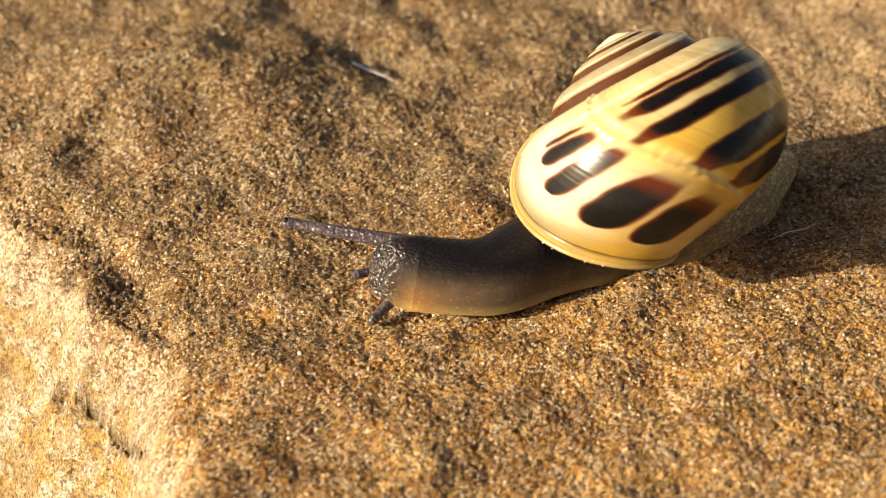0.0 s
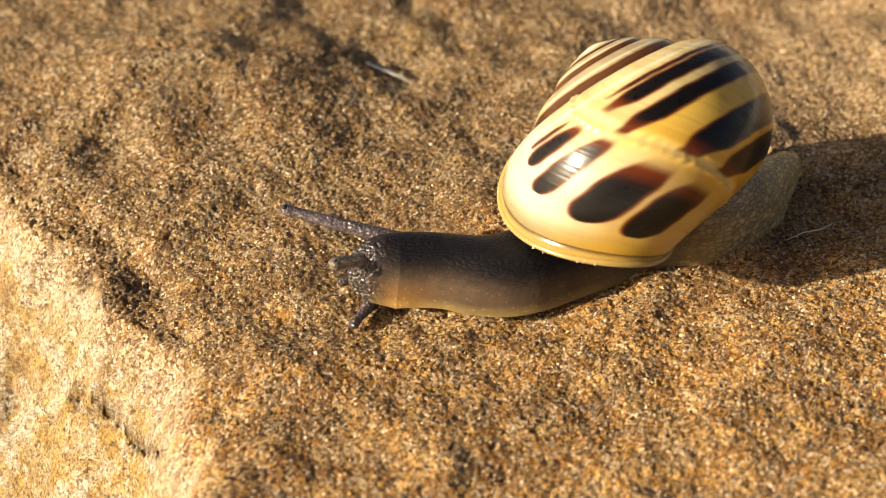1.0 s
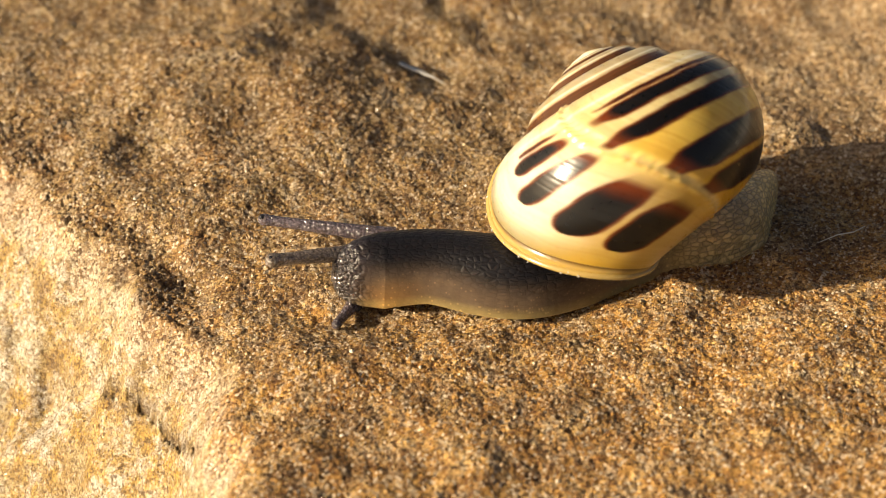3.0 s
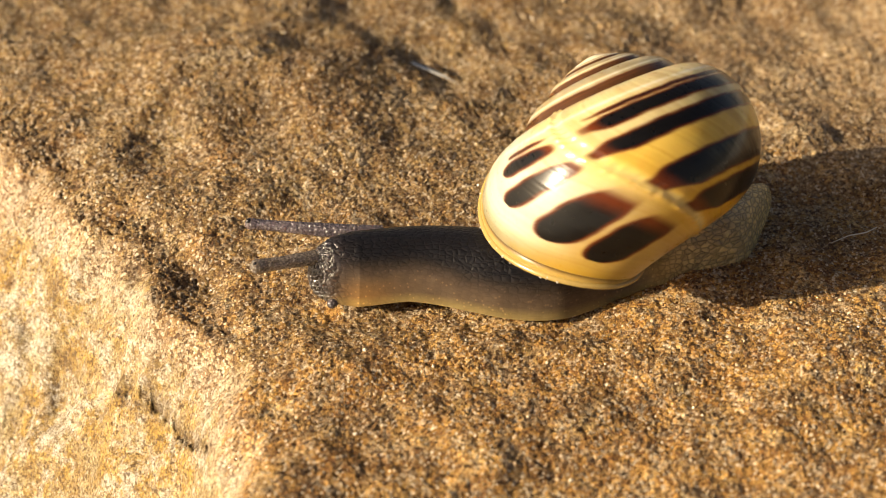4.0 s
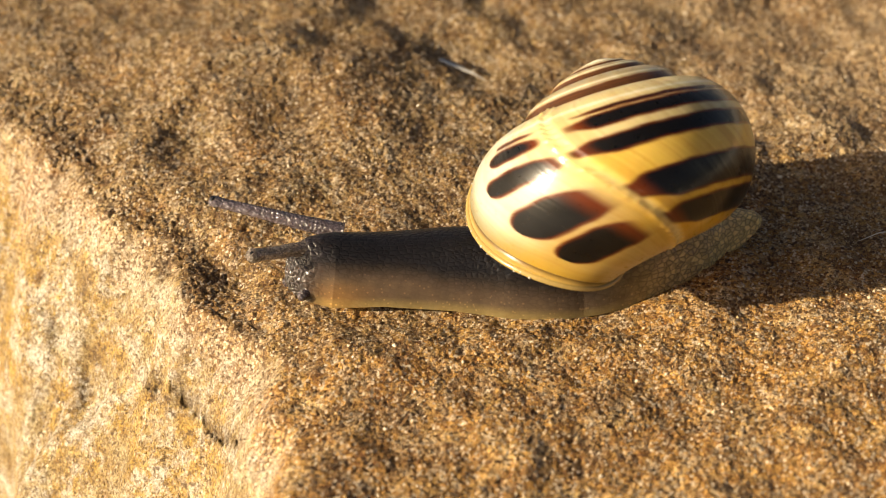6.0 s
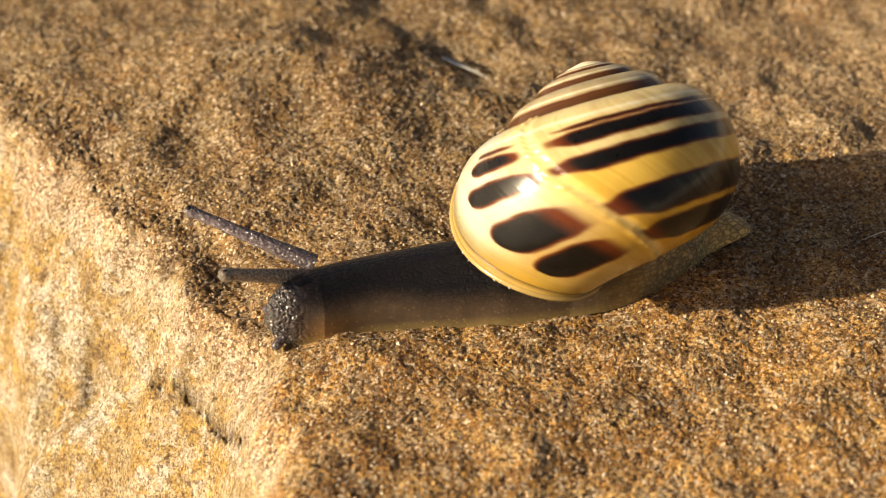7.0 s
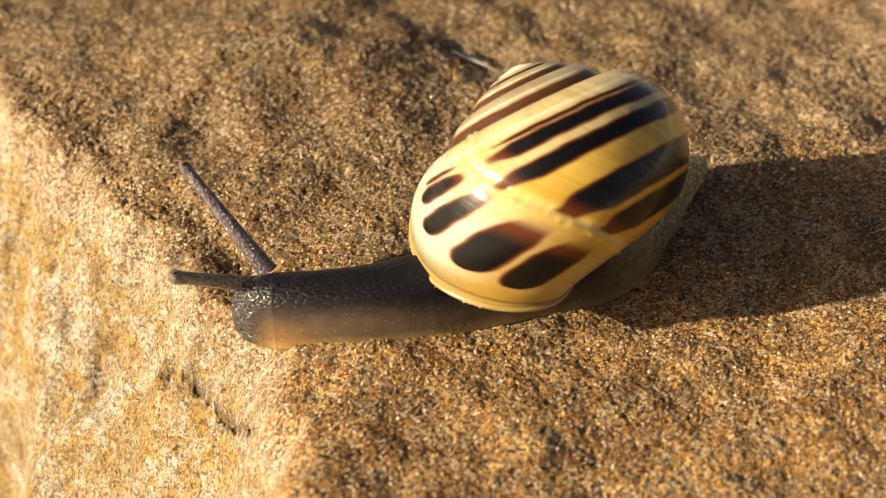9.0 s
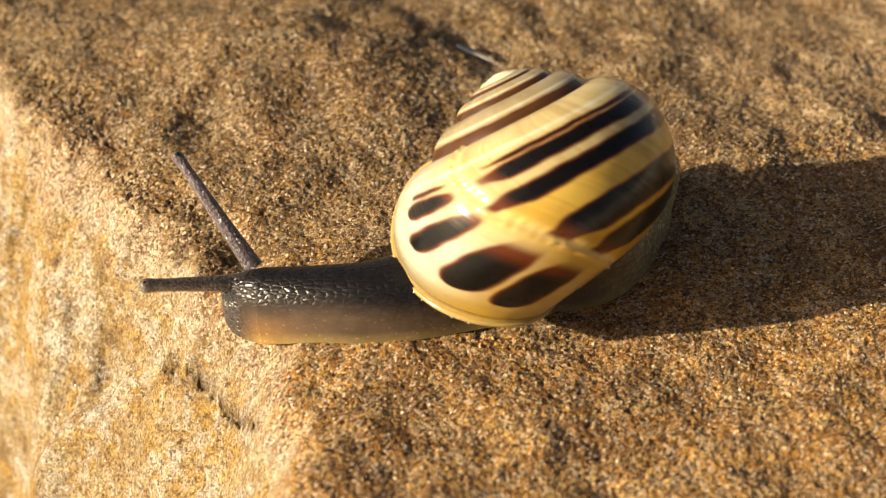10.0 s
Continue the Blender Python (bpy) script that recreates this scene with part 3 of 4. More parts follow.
def make_rock():
    step = 0.125
    def line(lo, hi, end_lo, end_hi):
        core = np.arange(lo, hi + step / 2, step)
        out = np.cumsum(np.geomspace(0.3, 14, 22))
        left, right = lo - out[out < lo - end_lo], hi + out[out < end_hi - hi]
        return np.concatenate([left[::-1], core, right])
    xs, ys = line(-48, 50, -110, 190), line(-38, 54, -120, 190)
    x, y = np.meshgrid(xs, ys)
    rng = np.random.default_rng(8)
    warp = filtered_noise(x.shape, step, ((6.0, 0.9), (2.0, 0.22)), rng)
    z = rock_height(x + warp * 0.6, y + warp * 0.4)
    d = face_distance(x + warp * 0.6, y + warp * 0.4)
    relief = filtered_noise(x.shape, step, ((7.0, 0.24), (2.5, 0.066), (0.9, 0.024), (0.45, 0.022), (0.15, 0.034)), rng)
    z = z + relief
    pits = filtered_noise(x.shape, step, ((0.30, 0.6), (0.6, 0.6), (1.3, 0.4)), rng)
    z -= 0.09 * np.clip(pits - 0.9, 0, 1.8) + 0.012 * pits
    z -= 0.20 * np.clip(pits - 0.3, 0, 1.6) * np.exp(-((d + 2.0) / 1.5) ** 2) * smooth_step(y, -13, -7)
    # crack in the sunny face, a thin broken line
    # Mask that darkens the colour along the crack.
    crack_dark = np.zeros_like(z)
    for ax, ay, bx, by, wide, deep in ((-25.8, -8.2, -24.8, -9.0, 0.18, 0.6), (-23.2, -10.2, -16.3, -19.4, 0.22, 1.2)):
        u = np.clip(((x - ax) * (bx - ax) + (y - ay) * (by - ay)) / ((bx - ax) ** 2 + (by - ay) ** 2), 0, 1)
        away = np.hypot(x - ax - u * (bx - ax) + warp * 0.25, y - ay - u * (by - ay) + pits * 0.16)
        z -= deep * np.exp(-(away / wide) ** 2) * np.clip(0.8 + 0.4 * pits, 0.2, 1.4)
        crack_dark = np.maximum(crack_dark, np.exp(-(away / 0.45) ** 2) * np.clip(0.8 + 0.4 * pits, 0.3, 1))
    # the block's outer sides
    z -= 6.0 * np.log1p(np.exp(np.clip((-39.7 - x) * 1.5, -40, 200))) / 1.5 * smooth_step(-y, -12, 2)
    for far in (x - 150, y - 150, -80 - y, -85 - x):
        z -= 3.0 * np.log1p(np.exp(np.clip(far / 6, -40, 40))) * 6
    z = np.maximum(z, -64)
    patina = 1 - smooth_step(d + relief * 3.0 + 0.5 * pits, -0.2, 2.6)
    verts = np.stack([x, y, z], -1).reshape(-1, 3) * MM
    ob = mesh_object("rock", verts, grid_faces(len(ys), len(xs)), STONE, attributes=(("patina", patina.ravel()), ("crack_dark", crack_dark.ravel()), ("warmth", (0.9 * smooth_step(0.4 * x - y + 6 * warp, -6, 20)).ravel()), ("edge", (0.6 * np.exp(-((d - 1.3) / 1.3) ** 2)).ravel()), ("paleness", (0.55 * smooth_step(x, 8, 42) * smooth_step(y, 4, 32)).ravel())))
    tagged(ob, "weathered brown sandstone block with a pale golden sunlit side", "rock", kind="structure")
    # loose and half-bedded sand grains
    g = np.random.default_rng(21)
    gx, gy = g.uniform(-46, 48, 16000), g.uniform(-36, 52, 16000)
    keep = face_distance(gx, gy) < -1.0
    gx, gy = gx[keep], gy[keep]
    count = len(gx)
    ix, iy = np.clip(np.searchsorted(xs, gx), 1, len(xs) - 1), np.clip(np.searchsorted(ys, gy), 1, len(ys) - 1)
    gz = z[iy, ix]
    t = (1 + 5 ** 0.5) / 2
    ball = np.array([(-1, t, 0), (1, t, 0), (-1, -t, 0), (1, -t, 0), (0, -1, t), (0, 1, t), (0, -1, -t), (0, 1, -t), (t, 0, -1), (t, 0, 1), (-t, 0, -1), (-t, 0, 1)]) / 1.9
    tri = np.array([(0, 11, 5), (0, 5, 1), (0, 1, 7), (0, 7, 10), (0, 10, 11), (1, 5, 9), (5, 11, 4), (11, 10, 2), (10, 7, 6), (7, 1, 8),
                    (3, 9, 4), (3, 4, 2), (3, 2, 6), (3, 6, 8), (3, 8, 9), (4, 9, 5), (2, 4, 11), (6, 2, 10), (8, 6, 7), (9, 8, 1)])
    size = np.clip(g.lognormal(math.log(0.085), 0.30, count), 0.04, 0.2)[:, None, None]
    shape = ball[None] * (1 + 0.28 * g.standard_normal((count, 12, 3))) * size
    sand = shape + np.stack([gx, gy, gz - 0.03], -1)[:, None]
    faces = (tri[None] + 12 * np.arange(count)[:, None, None]).reshape(-1, 3)
    grains = mesh_object("sand_grains", sand.reshape(-1, 3) * MM, faces, GRAIN, smooth=False)
    tagged(grains, "loose brown and pale sand grains bedded in the sandstone", "sand", kind="stuff")
    # the ground around it
    s = 60.0
    g = mesh_object("ground", [(-s, -s, -0.062), (s, -s, -0.062), (s, s, -0.062), (-s, s, -0.062)], [(0, 1, 2, 3)], PAVING, smooth=False)
    tagged(g, "pale sunlit paving far below the rock", "ground", kind="structure")


make_rock()

# ---- scraps on the rock ----
def strand(name, points, radii, flat, material, label, category):
    """A thin bent strip or hair through points (millimetres)."""
    p = np.array([spline_point(points, c) for c in np.linspace(0, len(points) - 1, 24)])
    p[:, 2] += rock_height(p[:, 0], p[:, 1])
    r = np.interp(np.linspace(0, 1, 24), np.linspace(0, 1, len(radii)), radii)
    tan = np.gradient(p, axis=0)
    tan /= np.linalg.norm(tan, axis=1)[:, None]
    side = np.cross(tan, (0, 0, 1.0))
    side /= np.linalg.norm(side, axis=1)[:, None]
    up = np.cross(side, tan)
    a = np.linspace(0, 2 * np.pi, 8, endpoint=False)
    v = p[:, None] + r[:, None, None] * (np.cos(a)[None, :, None] * side[:, None] + flat * np.sin(a)[None, :, None] * up[:, None])
    faces = grid_faces(24, 8, True).tolist() + [list(range(8))[::-1], [23 * 8 + k for k in range(8)]]
    shade = np.repeat(smooth_step(np.linspace(0, 1, 24), 0.3, 0.6), 8)[:, None]
    tint = np.array((0.035, 0.045, 0.075)) * (1 - shade) + np.array((0.42, 0.40, 0.38)) * shade
    return tagged(mesh_object(name, v.reshape(-1, 3) * MM, faces, material, attributes=(("tint", tint),)), label, category)


def spline_point(points, c):
    i = int(min(c, len(points) - 2))
    a, b = np.array(points[i], float), np.array(points[i + 1], float)
    u = c - i
    u = u * u * (3 - 2 * u)
    return a * (1 - u) + b * u


strand("plant_scrap", [(-1.4, 31.0, 0.3), (0.2, 30.1, 0.4), (1.8, 28.9, 0.4), (3.0, 27.9, 0.2)], [0.22, 0.34, 0.16, 0.04], 0.3, SCRAP,
       "grey and white dry plant scrap on the rock", "debris")
strand("fibre", FIBRE, [0.02, 0.05, 0.05, 0.03], 1.0, HAIR, "fine pale fibre lying on the rock", "fibre")
crumb = bmesh.new()
bmesh.ops.create_icosphere(crumb, subdivisions=1, radius=0.2 * MM)
for vert in crumb.verts:
    vert.co *= random.uniform(0.7, 1.3)
me = bpy.data.meshes.new("quartz_crumb")
crumb.to_mesh(me)
crumb.free()
me.materials.append(HAIR)
quartz = tagged(new("quartz_crumb", me), "tiny white quartz crumb on the rock", "stone")
quartz.location = Vector((CRUMB[0], CRUMB[1], rock_height(CRUMB[0], CRUMB[1]) + 0.25)) * MM

# ---- the snail ----
TIMES = [r[0] for r in HEAD_FOOT]
SHELL_ROWS = SHELL_ROWS_A + SHELL_ROWS_B
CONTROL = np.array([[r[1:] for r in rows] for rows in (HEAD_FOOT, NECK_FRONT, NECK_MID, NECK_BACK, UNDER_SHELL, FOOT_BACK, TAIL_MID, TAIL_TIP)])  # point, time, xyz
WIDTH = np.array([5.6, 6.2, 7.3, 7.7, 6.7, 7.3, 6.6, 0.9])
HEIGHT = np.array([5.2, 5.2, 5.6, 5.7, 4.4, 4.6, 3.7, 0.8])
LIFT = np.array([0.4, 0.8, 0.85, 0.35, -0.05, -0.15, -0.15, -0.15])   # the neck is held a little off the stone

snail = new("snail")
tagged(snail, "banded yellow and black snail creeping over the sandstone", "snail")


def spline(points, c):
    """Catmull-Rom through points; c counts points."""
    n = len(points)
    i = int(min(max(math.floor(c), 0), n - 2))
    u = c - i
    p0, p1, p2, p3 = points[max(i - 1, 0)], points[i], points[i + 1], points[min(i + 2, n - 1)]
    pos = 0.5 * (2 * p1 + (p2 - p0) * u + (2 * p0 - 5 * p1 + 4 * p2 - p3) * u * u + (3 * p1 - p0 - 3 * p2 + p3) * u ** 3)
    tan = 0.5 * ((p2 - p0) + 2 * (2 * p0 - 5 * p1 + 4 * p2 - p3) * u + 3 * (3 * p1 - p0 - 3 * p2 + p3) * u * u)
    return pos, tan


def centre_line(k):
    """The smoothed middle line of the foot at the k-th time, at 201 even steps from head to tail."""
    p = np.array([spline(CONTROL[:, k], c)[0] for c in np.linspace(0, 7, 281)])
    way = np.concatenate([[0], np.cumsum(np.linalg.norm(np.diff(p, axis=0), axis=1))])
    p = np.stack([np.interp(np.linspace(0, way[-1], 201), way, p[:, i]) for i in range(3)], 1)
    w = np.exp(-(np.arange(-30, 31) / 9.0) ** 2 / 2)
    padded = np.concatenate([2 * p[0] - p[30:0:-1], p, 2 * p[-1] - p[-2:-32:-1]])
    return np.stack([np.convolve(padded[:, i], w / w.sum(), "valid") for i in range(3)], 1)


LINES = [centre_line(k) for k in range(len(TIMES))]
REST = np.concatenate([[0], np.cumsum(np.linalg.norm(np.diff(CONTROL, axis=0), axis=2).mean(1))])   # mean way along the foot


def ring(hw, top, bottom, n):
    """A cross-section: round back, flat sole with a thin fringe."""
    f = np.linspace(0, 2 * np.pi, n, endpoint=False)
    c, s = np.cos(f), np.sin(f)
    up = np.clip(s, 0, 1) ** 0.85
    z = bottom + np.where(s > 0, (top - bottom) * up, 0.10 * (top - bottom) * s)
    flare = 1 + 0.07 * np.exp(-(up / 0.16) ** 2)
    return np.sign(c) * np.abs(c) ** 0.92 * hw * flare, z, up


def granules(p, size, seed):
    """Heights from 0 to 1 of close-set round warts over the points p; size is their spacing."""
    rng = np.random.default_rng(seed)
    cells = {}
    for k in rng.permutation(len(p)):
        cells.setdefault(tuple(np.floor(p[k] / size).astype(int)), k)
    seeds = p[list(cells.values())]
    near = np.concatenate([np.sqrt(((q[:, None] - seeds[None]) ** 2).sum(-1).min(1)) for q in np.array_split(p, max(1, len(p) // 400))])
    return np.clip(1 - (near / (0.62 * size)) ** 2, 0, 1)


# half width, top and sole of the body along its length, from the snout on
ALONG = np.concatenate([[-3.6, -3.5, -3.2, -2.7, -2.0, -1.0, 0.2, 1.5], REST[1:-1], REST[-1] + np.array([-4.6, -2.8, -1.3, -0.4, 0])])
HALF = np.concatenate([[0.2, 0.70, 1.1, 1.45, 1.85, 2.3, 2.75, 2.9], WIDTH[1:-1] / 2, [2.2, 1.7, 1.15, 0.7, 0.25]])
TOP = np.concatenate([[2.3, 3.0, 3.6, 4.1, 4.6, 4.95, 5.1, 5.1], HEIGHT[1:-1], [2.9, 2.4, 1.8, 1.2, 0.6]])
SOLE = np.concatenate([[1.3, 0.9, 0.5, 0.25, 0.12, 0.1, 0.15, 0.35], LIFT[1:-1], [-0.15, -0.1, 0.0, 0.1, 0.2]])


def body_tint(up, y, at):
    """Colour of the skin: dark back, brown flank, pale fringe, orange patch behind the mouth, pale warty tail. Also how
    warty it is.
    """
    back, flank, fringe = np.array((0.010, 0.009, 0.011)), np.array((0.104, 0.072, 0.050)), np.array((0.27, 0.20, 0.085))
    tail = smooth_step(np.full_like(up, at), 22, 30)[:, None]
    # Pale tail, its tone raised further to offset the shell's shadow on it.
    pale = np.array((0.60, 0.42, 0.165)) + np.array((0.28, 0.21, 0.08)) * smooth_step(np.full_like(up, at), 31, 38)[:, None]
    back = back * (1 - tail) + pale * 0.95 * tail
    flank = flank * (1 - tail) + pale * tail
    fringe = fringe * (1 - tail) + pale * 0.95 * tail
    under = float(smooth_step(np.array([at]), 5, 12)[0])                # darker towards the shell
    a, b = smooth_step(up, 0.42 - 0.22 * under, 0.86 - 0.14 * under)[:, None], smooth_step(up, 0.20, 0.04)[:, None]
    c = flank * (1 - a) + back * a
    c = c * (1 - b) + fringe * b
    w = 0.34 * (np.exp(-((at - 0.4) / 2.6) ** 2) * smooth_step(up, 0.60, 0.15))[:, None]
    c = c * (1 - w) + w * np.array((0.48, 0.235, 0.06))
    w = 0.9 * smooth_step(np.full_like(up, at), 0.4, -2.8)[:, None]
    c = c * (1 - w) + w * np.array((0.030, 0.023, 0.027))
    net = np.maximum(0.85 * tail[:, 0], np.maximum(0.10 + 0.42 * a[:, 0], 0.95 * w[:, 0]))
    return c, net


BODY_NORMALS = {}


def loft(name, centre, xs, parent, material, tuck, n=44, even=True):
    """A rigid piece of the body round the place centre along its length; even keeps its shading that of the whole body."""
    v, tint, rest, net, whole = [], [], [], [], []
    for x, k in zip(xs, tuck):
        at = min(max(centre + x, -3.6), REST[-1])
        y, z, up = ring(np.interp(at, ALONG, HALF) * k, np.interp(at, ALONG, TOP) * k, np.interp(at, ALONG, SOLE), n)
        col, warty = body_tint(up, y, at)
        v.append(np.c_[np.full(n, x), y, z])
        whole.append(np.c_[np.full(n, x), y / k, z / k])
        tint.append(col)
        net.append(warty)
        rest.append(np.c_[np.full(n, centre + x), y, z])
    v, faces = np.concatenate(v), grid_faces(len(xs), n, True).tolist()
    faces += [list(range(n))[::-1], [(len(xs) - 1) * n + k for k in range(n)]]
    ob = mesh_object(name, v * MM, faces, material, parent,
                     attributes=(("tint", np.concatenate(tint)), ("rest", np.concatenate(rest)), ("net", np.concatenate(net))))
    for end in (-1, -2):
        ob.data.polygons[len(faces) + end].use_smooth = False
    if even:
        whole = np.array(whole)
        out = np.cross(np.roll(whole, -1, 1) - np.roll(whole, 1, 1), np.gradient(whole, axis=0))
        out *= np.sign((out * (whole - whole.mean((0, 1)))).sum())
        out /= np.linalg.norm(out, axis=2, keepdims=True) + 1e-9
        ob.data.normals_split_custom_set_from_vertices(out.reshape(-1, 3).tolist())
        BODY_NORMALS[name] = out.reshape(-1, 3)
    return ob


def make_body():
    count, first, total, parts = 95, 1.1, REST[-1], []
    for i in range(count):
        at = first + (total - first) * i / (count - 1)
        xs = np.linspace(-0.9, min(0.9, total - at), 9)
        tuck = 1 - 0.05 * np.abs(xs / 0.9) ** 4
        parts.append((at / total * 200, loft("body_segment", at, xs, snail, SKIN, tuck)))
    return parts


def make_head():
    xs = np.concatenate([-3.6 + 0.9 * np.linspace(0, 1, 24, endpoint=False) ** 2, np.arange(-2.7, 3.6, 0.06)])
    ob = loft("head", 0.0, xs, snail, SKIN, 1 - 0.11 * smooth_step(xs, 0.2, 3.5), 200)
    v = np.empty(len(ob.data.vertices) * 3)
    ob.data.vertices.foreach_get("co", v)
    v = v.reshape(-1, 3) / MM
    face = smooth_step(v[:, 0], -0.6, -2.0)                    # the snout is the most warted
    inward = v - np.array((0.5, 0, 2.6))
    inward /= np.linalg.norm(inward, axis=1)[:, None]
    v += inward * (granules(v, 0.44, 5) * (0.010 + 0.065 * face))[:, None]
    mouth = np.exp(-((v[:, 1] + 0.15 * np.sin(3 * v[:, 2])) / 0.22) ** 2) * smooth_step(v[:, 0], -2.6, -3.3) * smooth_step(v[:, 2], 2.4, 1.4)
    v[:, 0] += 0.35 * mouth
    ob.data.vertices.foreach_set("co", (v * MM).ravel())
    ob.data.update()
    own = np.array([vert.normal[:] for vert in ob.data.vertices])
    far = smooth_step(v[:, 0], -1.2, 0.2)[:, None]
    own = own * (1 - far) + BODY_NORMALS["head"] * far
    ob.data.normals_split_custom_set_from_vertices(own.tolist())
    return tagged(ob, "dark wet head with grainy skin")


def make_tentacle(name, length, thick, knob, label, pigment=(0.125, 0.096, 0.112), seed=1):
    """Origin at the tip, the shaft runs back along +X; its skin is finely warted."""
    steps = np.concatenate([np.linspace(-1, 1.6, 40, endpoint=False) * knob, np.arange(1.6 * knob, length, 0.055)])
    xk = np.concatenate([np.array([-1.0, -0.95, -0.8, -0.5, 0, 0.6, 1.0, 1.6]) * knob, np.linspace(2.6 * knob, length, 12)])
    rk = np.concatenate([np.array([0.05, 0.36, 0.64, 0.88, 1.0, 0.96, 0.90, 0.86]) * knob,
                         0.85 * knob + (thick - 0.85 * knob) * np.linspace(0, 1, 12) + 0.12 * np.linspace(0, 1, 12) ** 5])
    n = 64
    f = np.linspace(0, 2 * np.pi, n, endpoint=False)
    r = np.interp(steps, xk, rk)
    flat = np.concatenate([np.c_[np.full(n, x), q * np.cos(f), q * np.sin(f)] for x, q in zip(steps, r)])
    wart = granules(flat, 0.24, seed) * np.repeat(smooth_step(steps, -0.4 * knob, 1.5 * knob), n)
    out = np.tile(np.c_[np.zeros(n), np.cos(f), np.sin(f)], (len(steps), 1))
    v = flat + out * (0.030 * wart)[:, None]
    tint = np.array(pigment) * (1.0 - 0.35 * smooth_step(flat[:, :1], 2, length)) * (0.75 + 0.5 * wart[:, None])
    faces = grid_faces(len(steps), n, True).tolist() + [list(range(n))[::-1], [(len(steps) - 1) * n + k for k in range(n)]]
    return mesh_object(name, v * MM, faces, HORN, snail, label, (("tint", tint), ("rest", v * 2.2), ("net", np.full(len(v), 0.9))))


# shell: whorls that grow by WHORL a turn round an upright axis, tip at the origin
SHELL_A, SHELL_B, SHELL_C, SHELL_H, WHORL, SHELL_TILT, SLANT = 6.176, 7.564, 6.983, 12.454, 1.607, -0.196, 0.513
LIP_END = -0.17
GROW = math.log(WHORL) / (2 * math.pi)
SHELL_FRAME = Matrix(((-0.9736, 0.0254, -0.2267, 13.503), (-0.1675, -0.7541, 0.635, 4.416), (-0.1548, 0.6563, 0.7385, 16.534), (0, 0, 0, 1)))


def shell_points(th, f, swell=1.0):
    at = th + SLANT * np.sin(f)
    s = np.exp(GROW * at)
    u, w = SHELL_A * np.cos(f) * swell, SHELL_B * np.sin(f) * swell
    r = np.maximum(s * (SHELL_C + u * math.cos(SHELL_TILT) - w * math.sin(SHELL_TILT)), 0)
    z = s * (-SHELL_H + u * math.sin(SHELL_TILT) + w * math.cos(SHELL_TILT))
    z = z * (1 - 0.5 * np.exp(-(z / 2.6) ** 2)) - 0.42 * np.exp(-(z / 3.2) ** 2)          # the spire is domed, with a blunt tip
    return np.stack([r * np.cos(-at), r * np.sin(-at), z], -1)


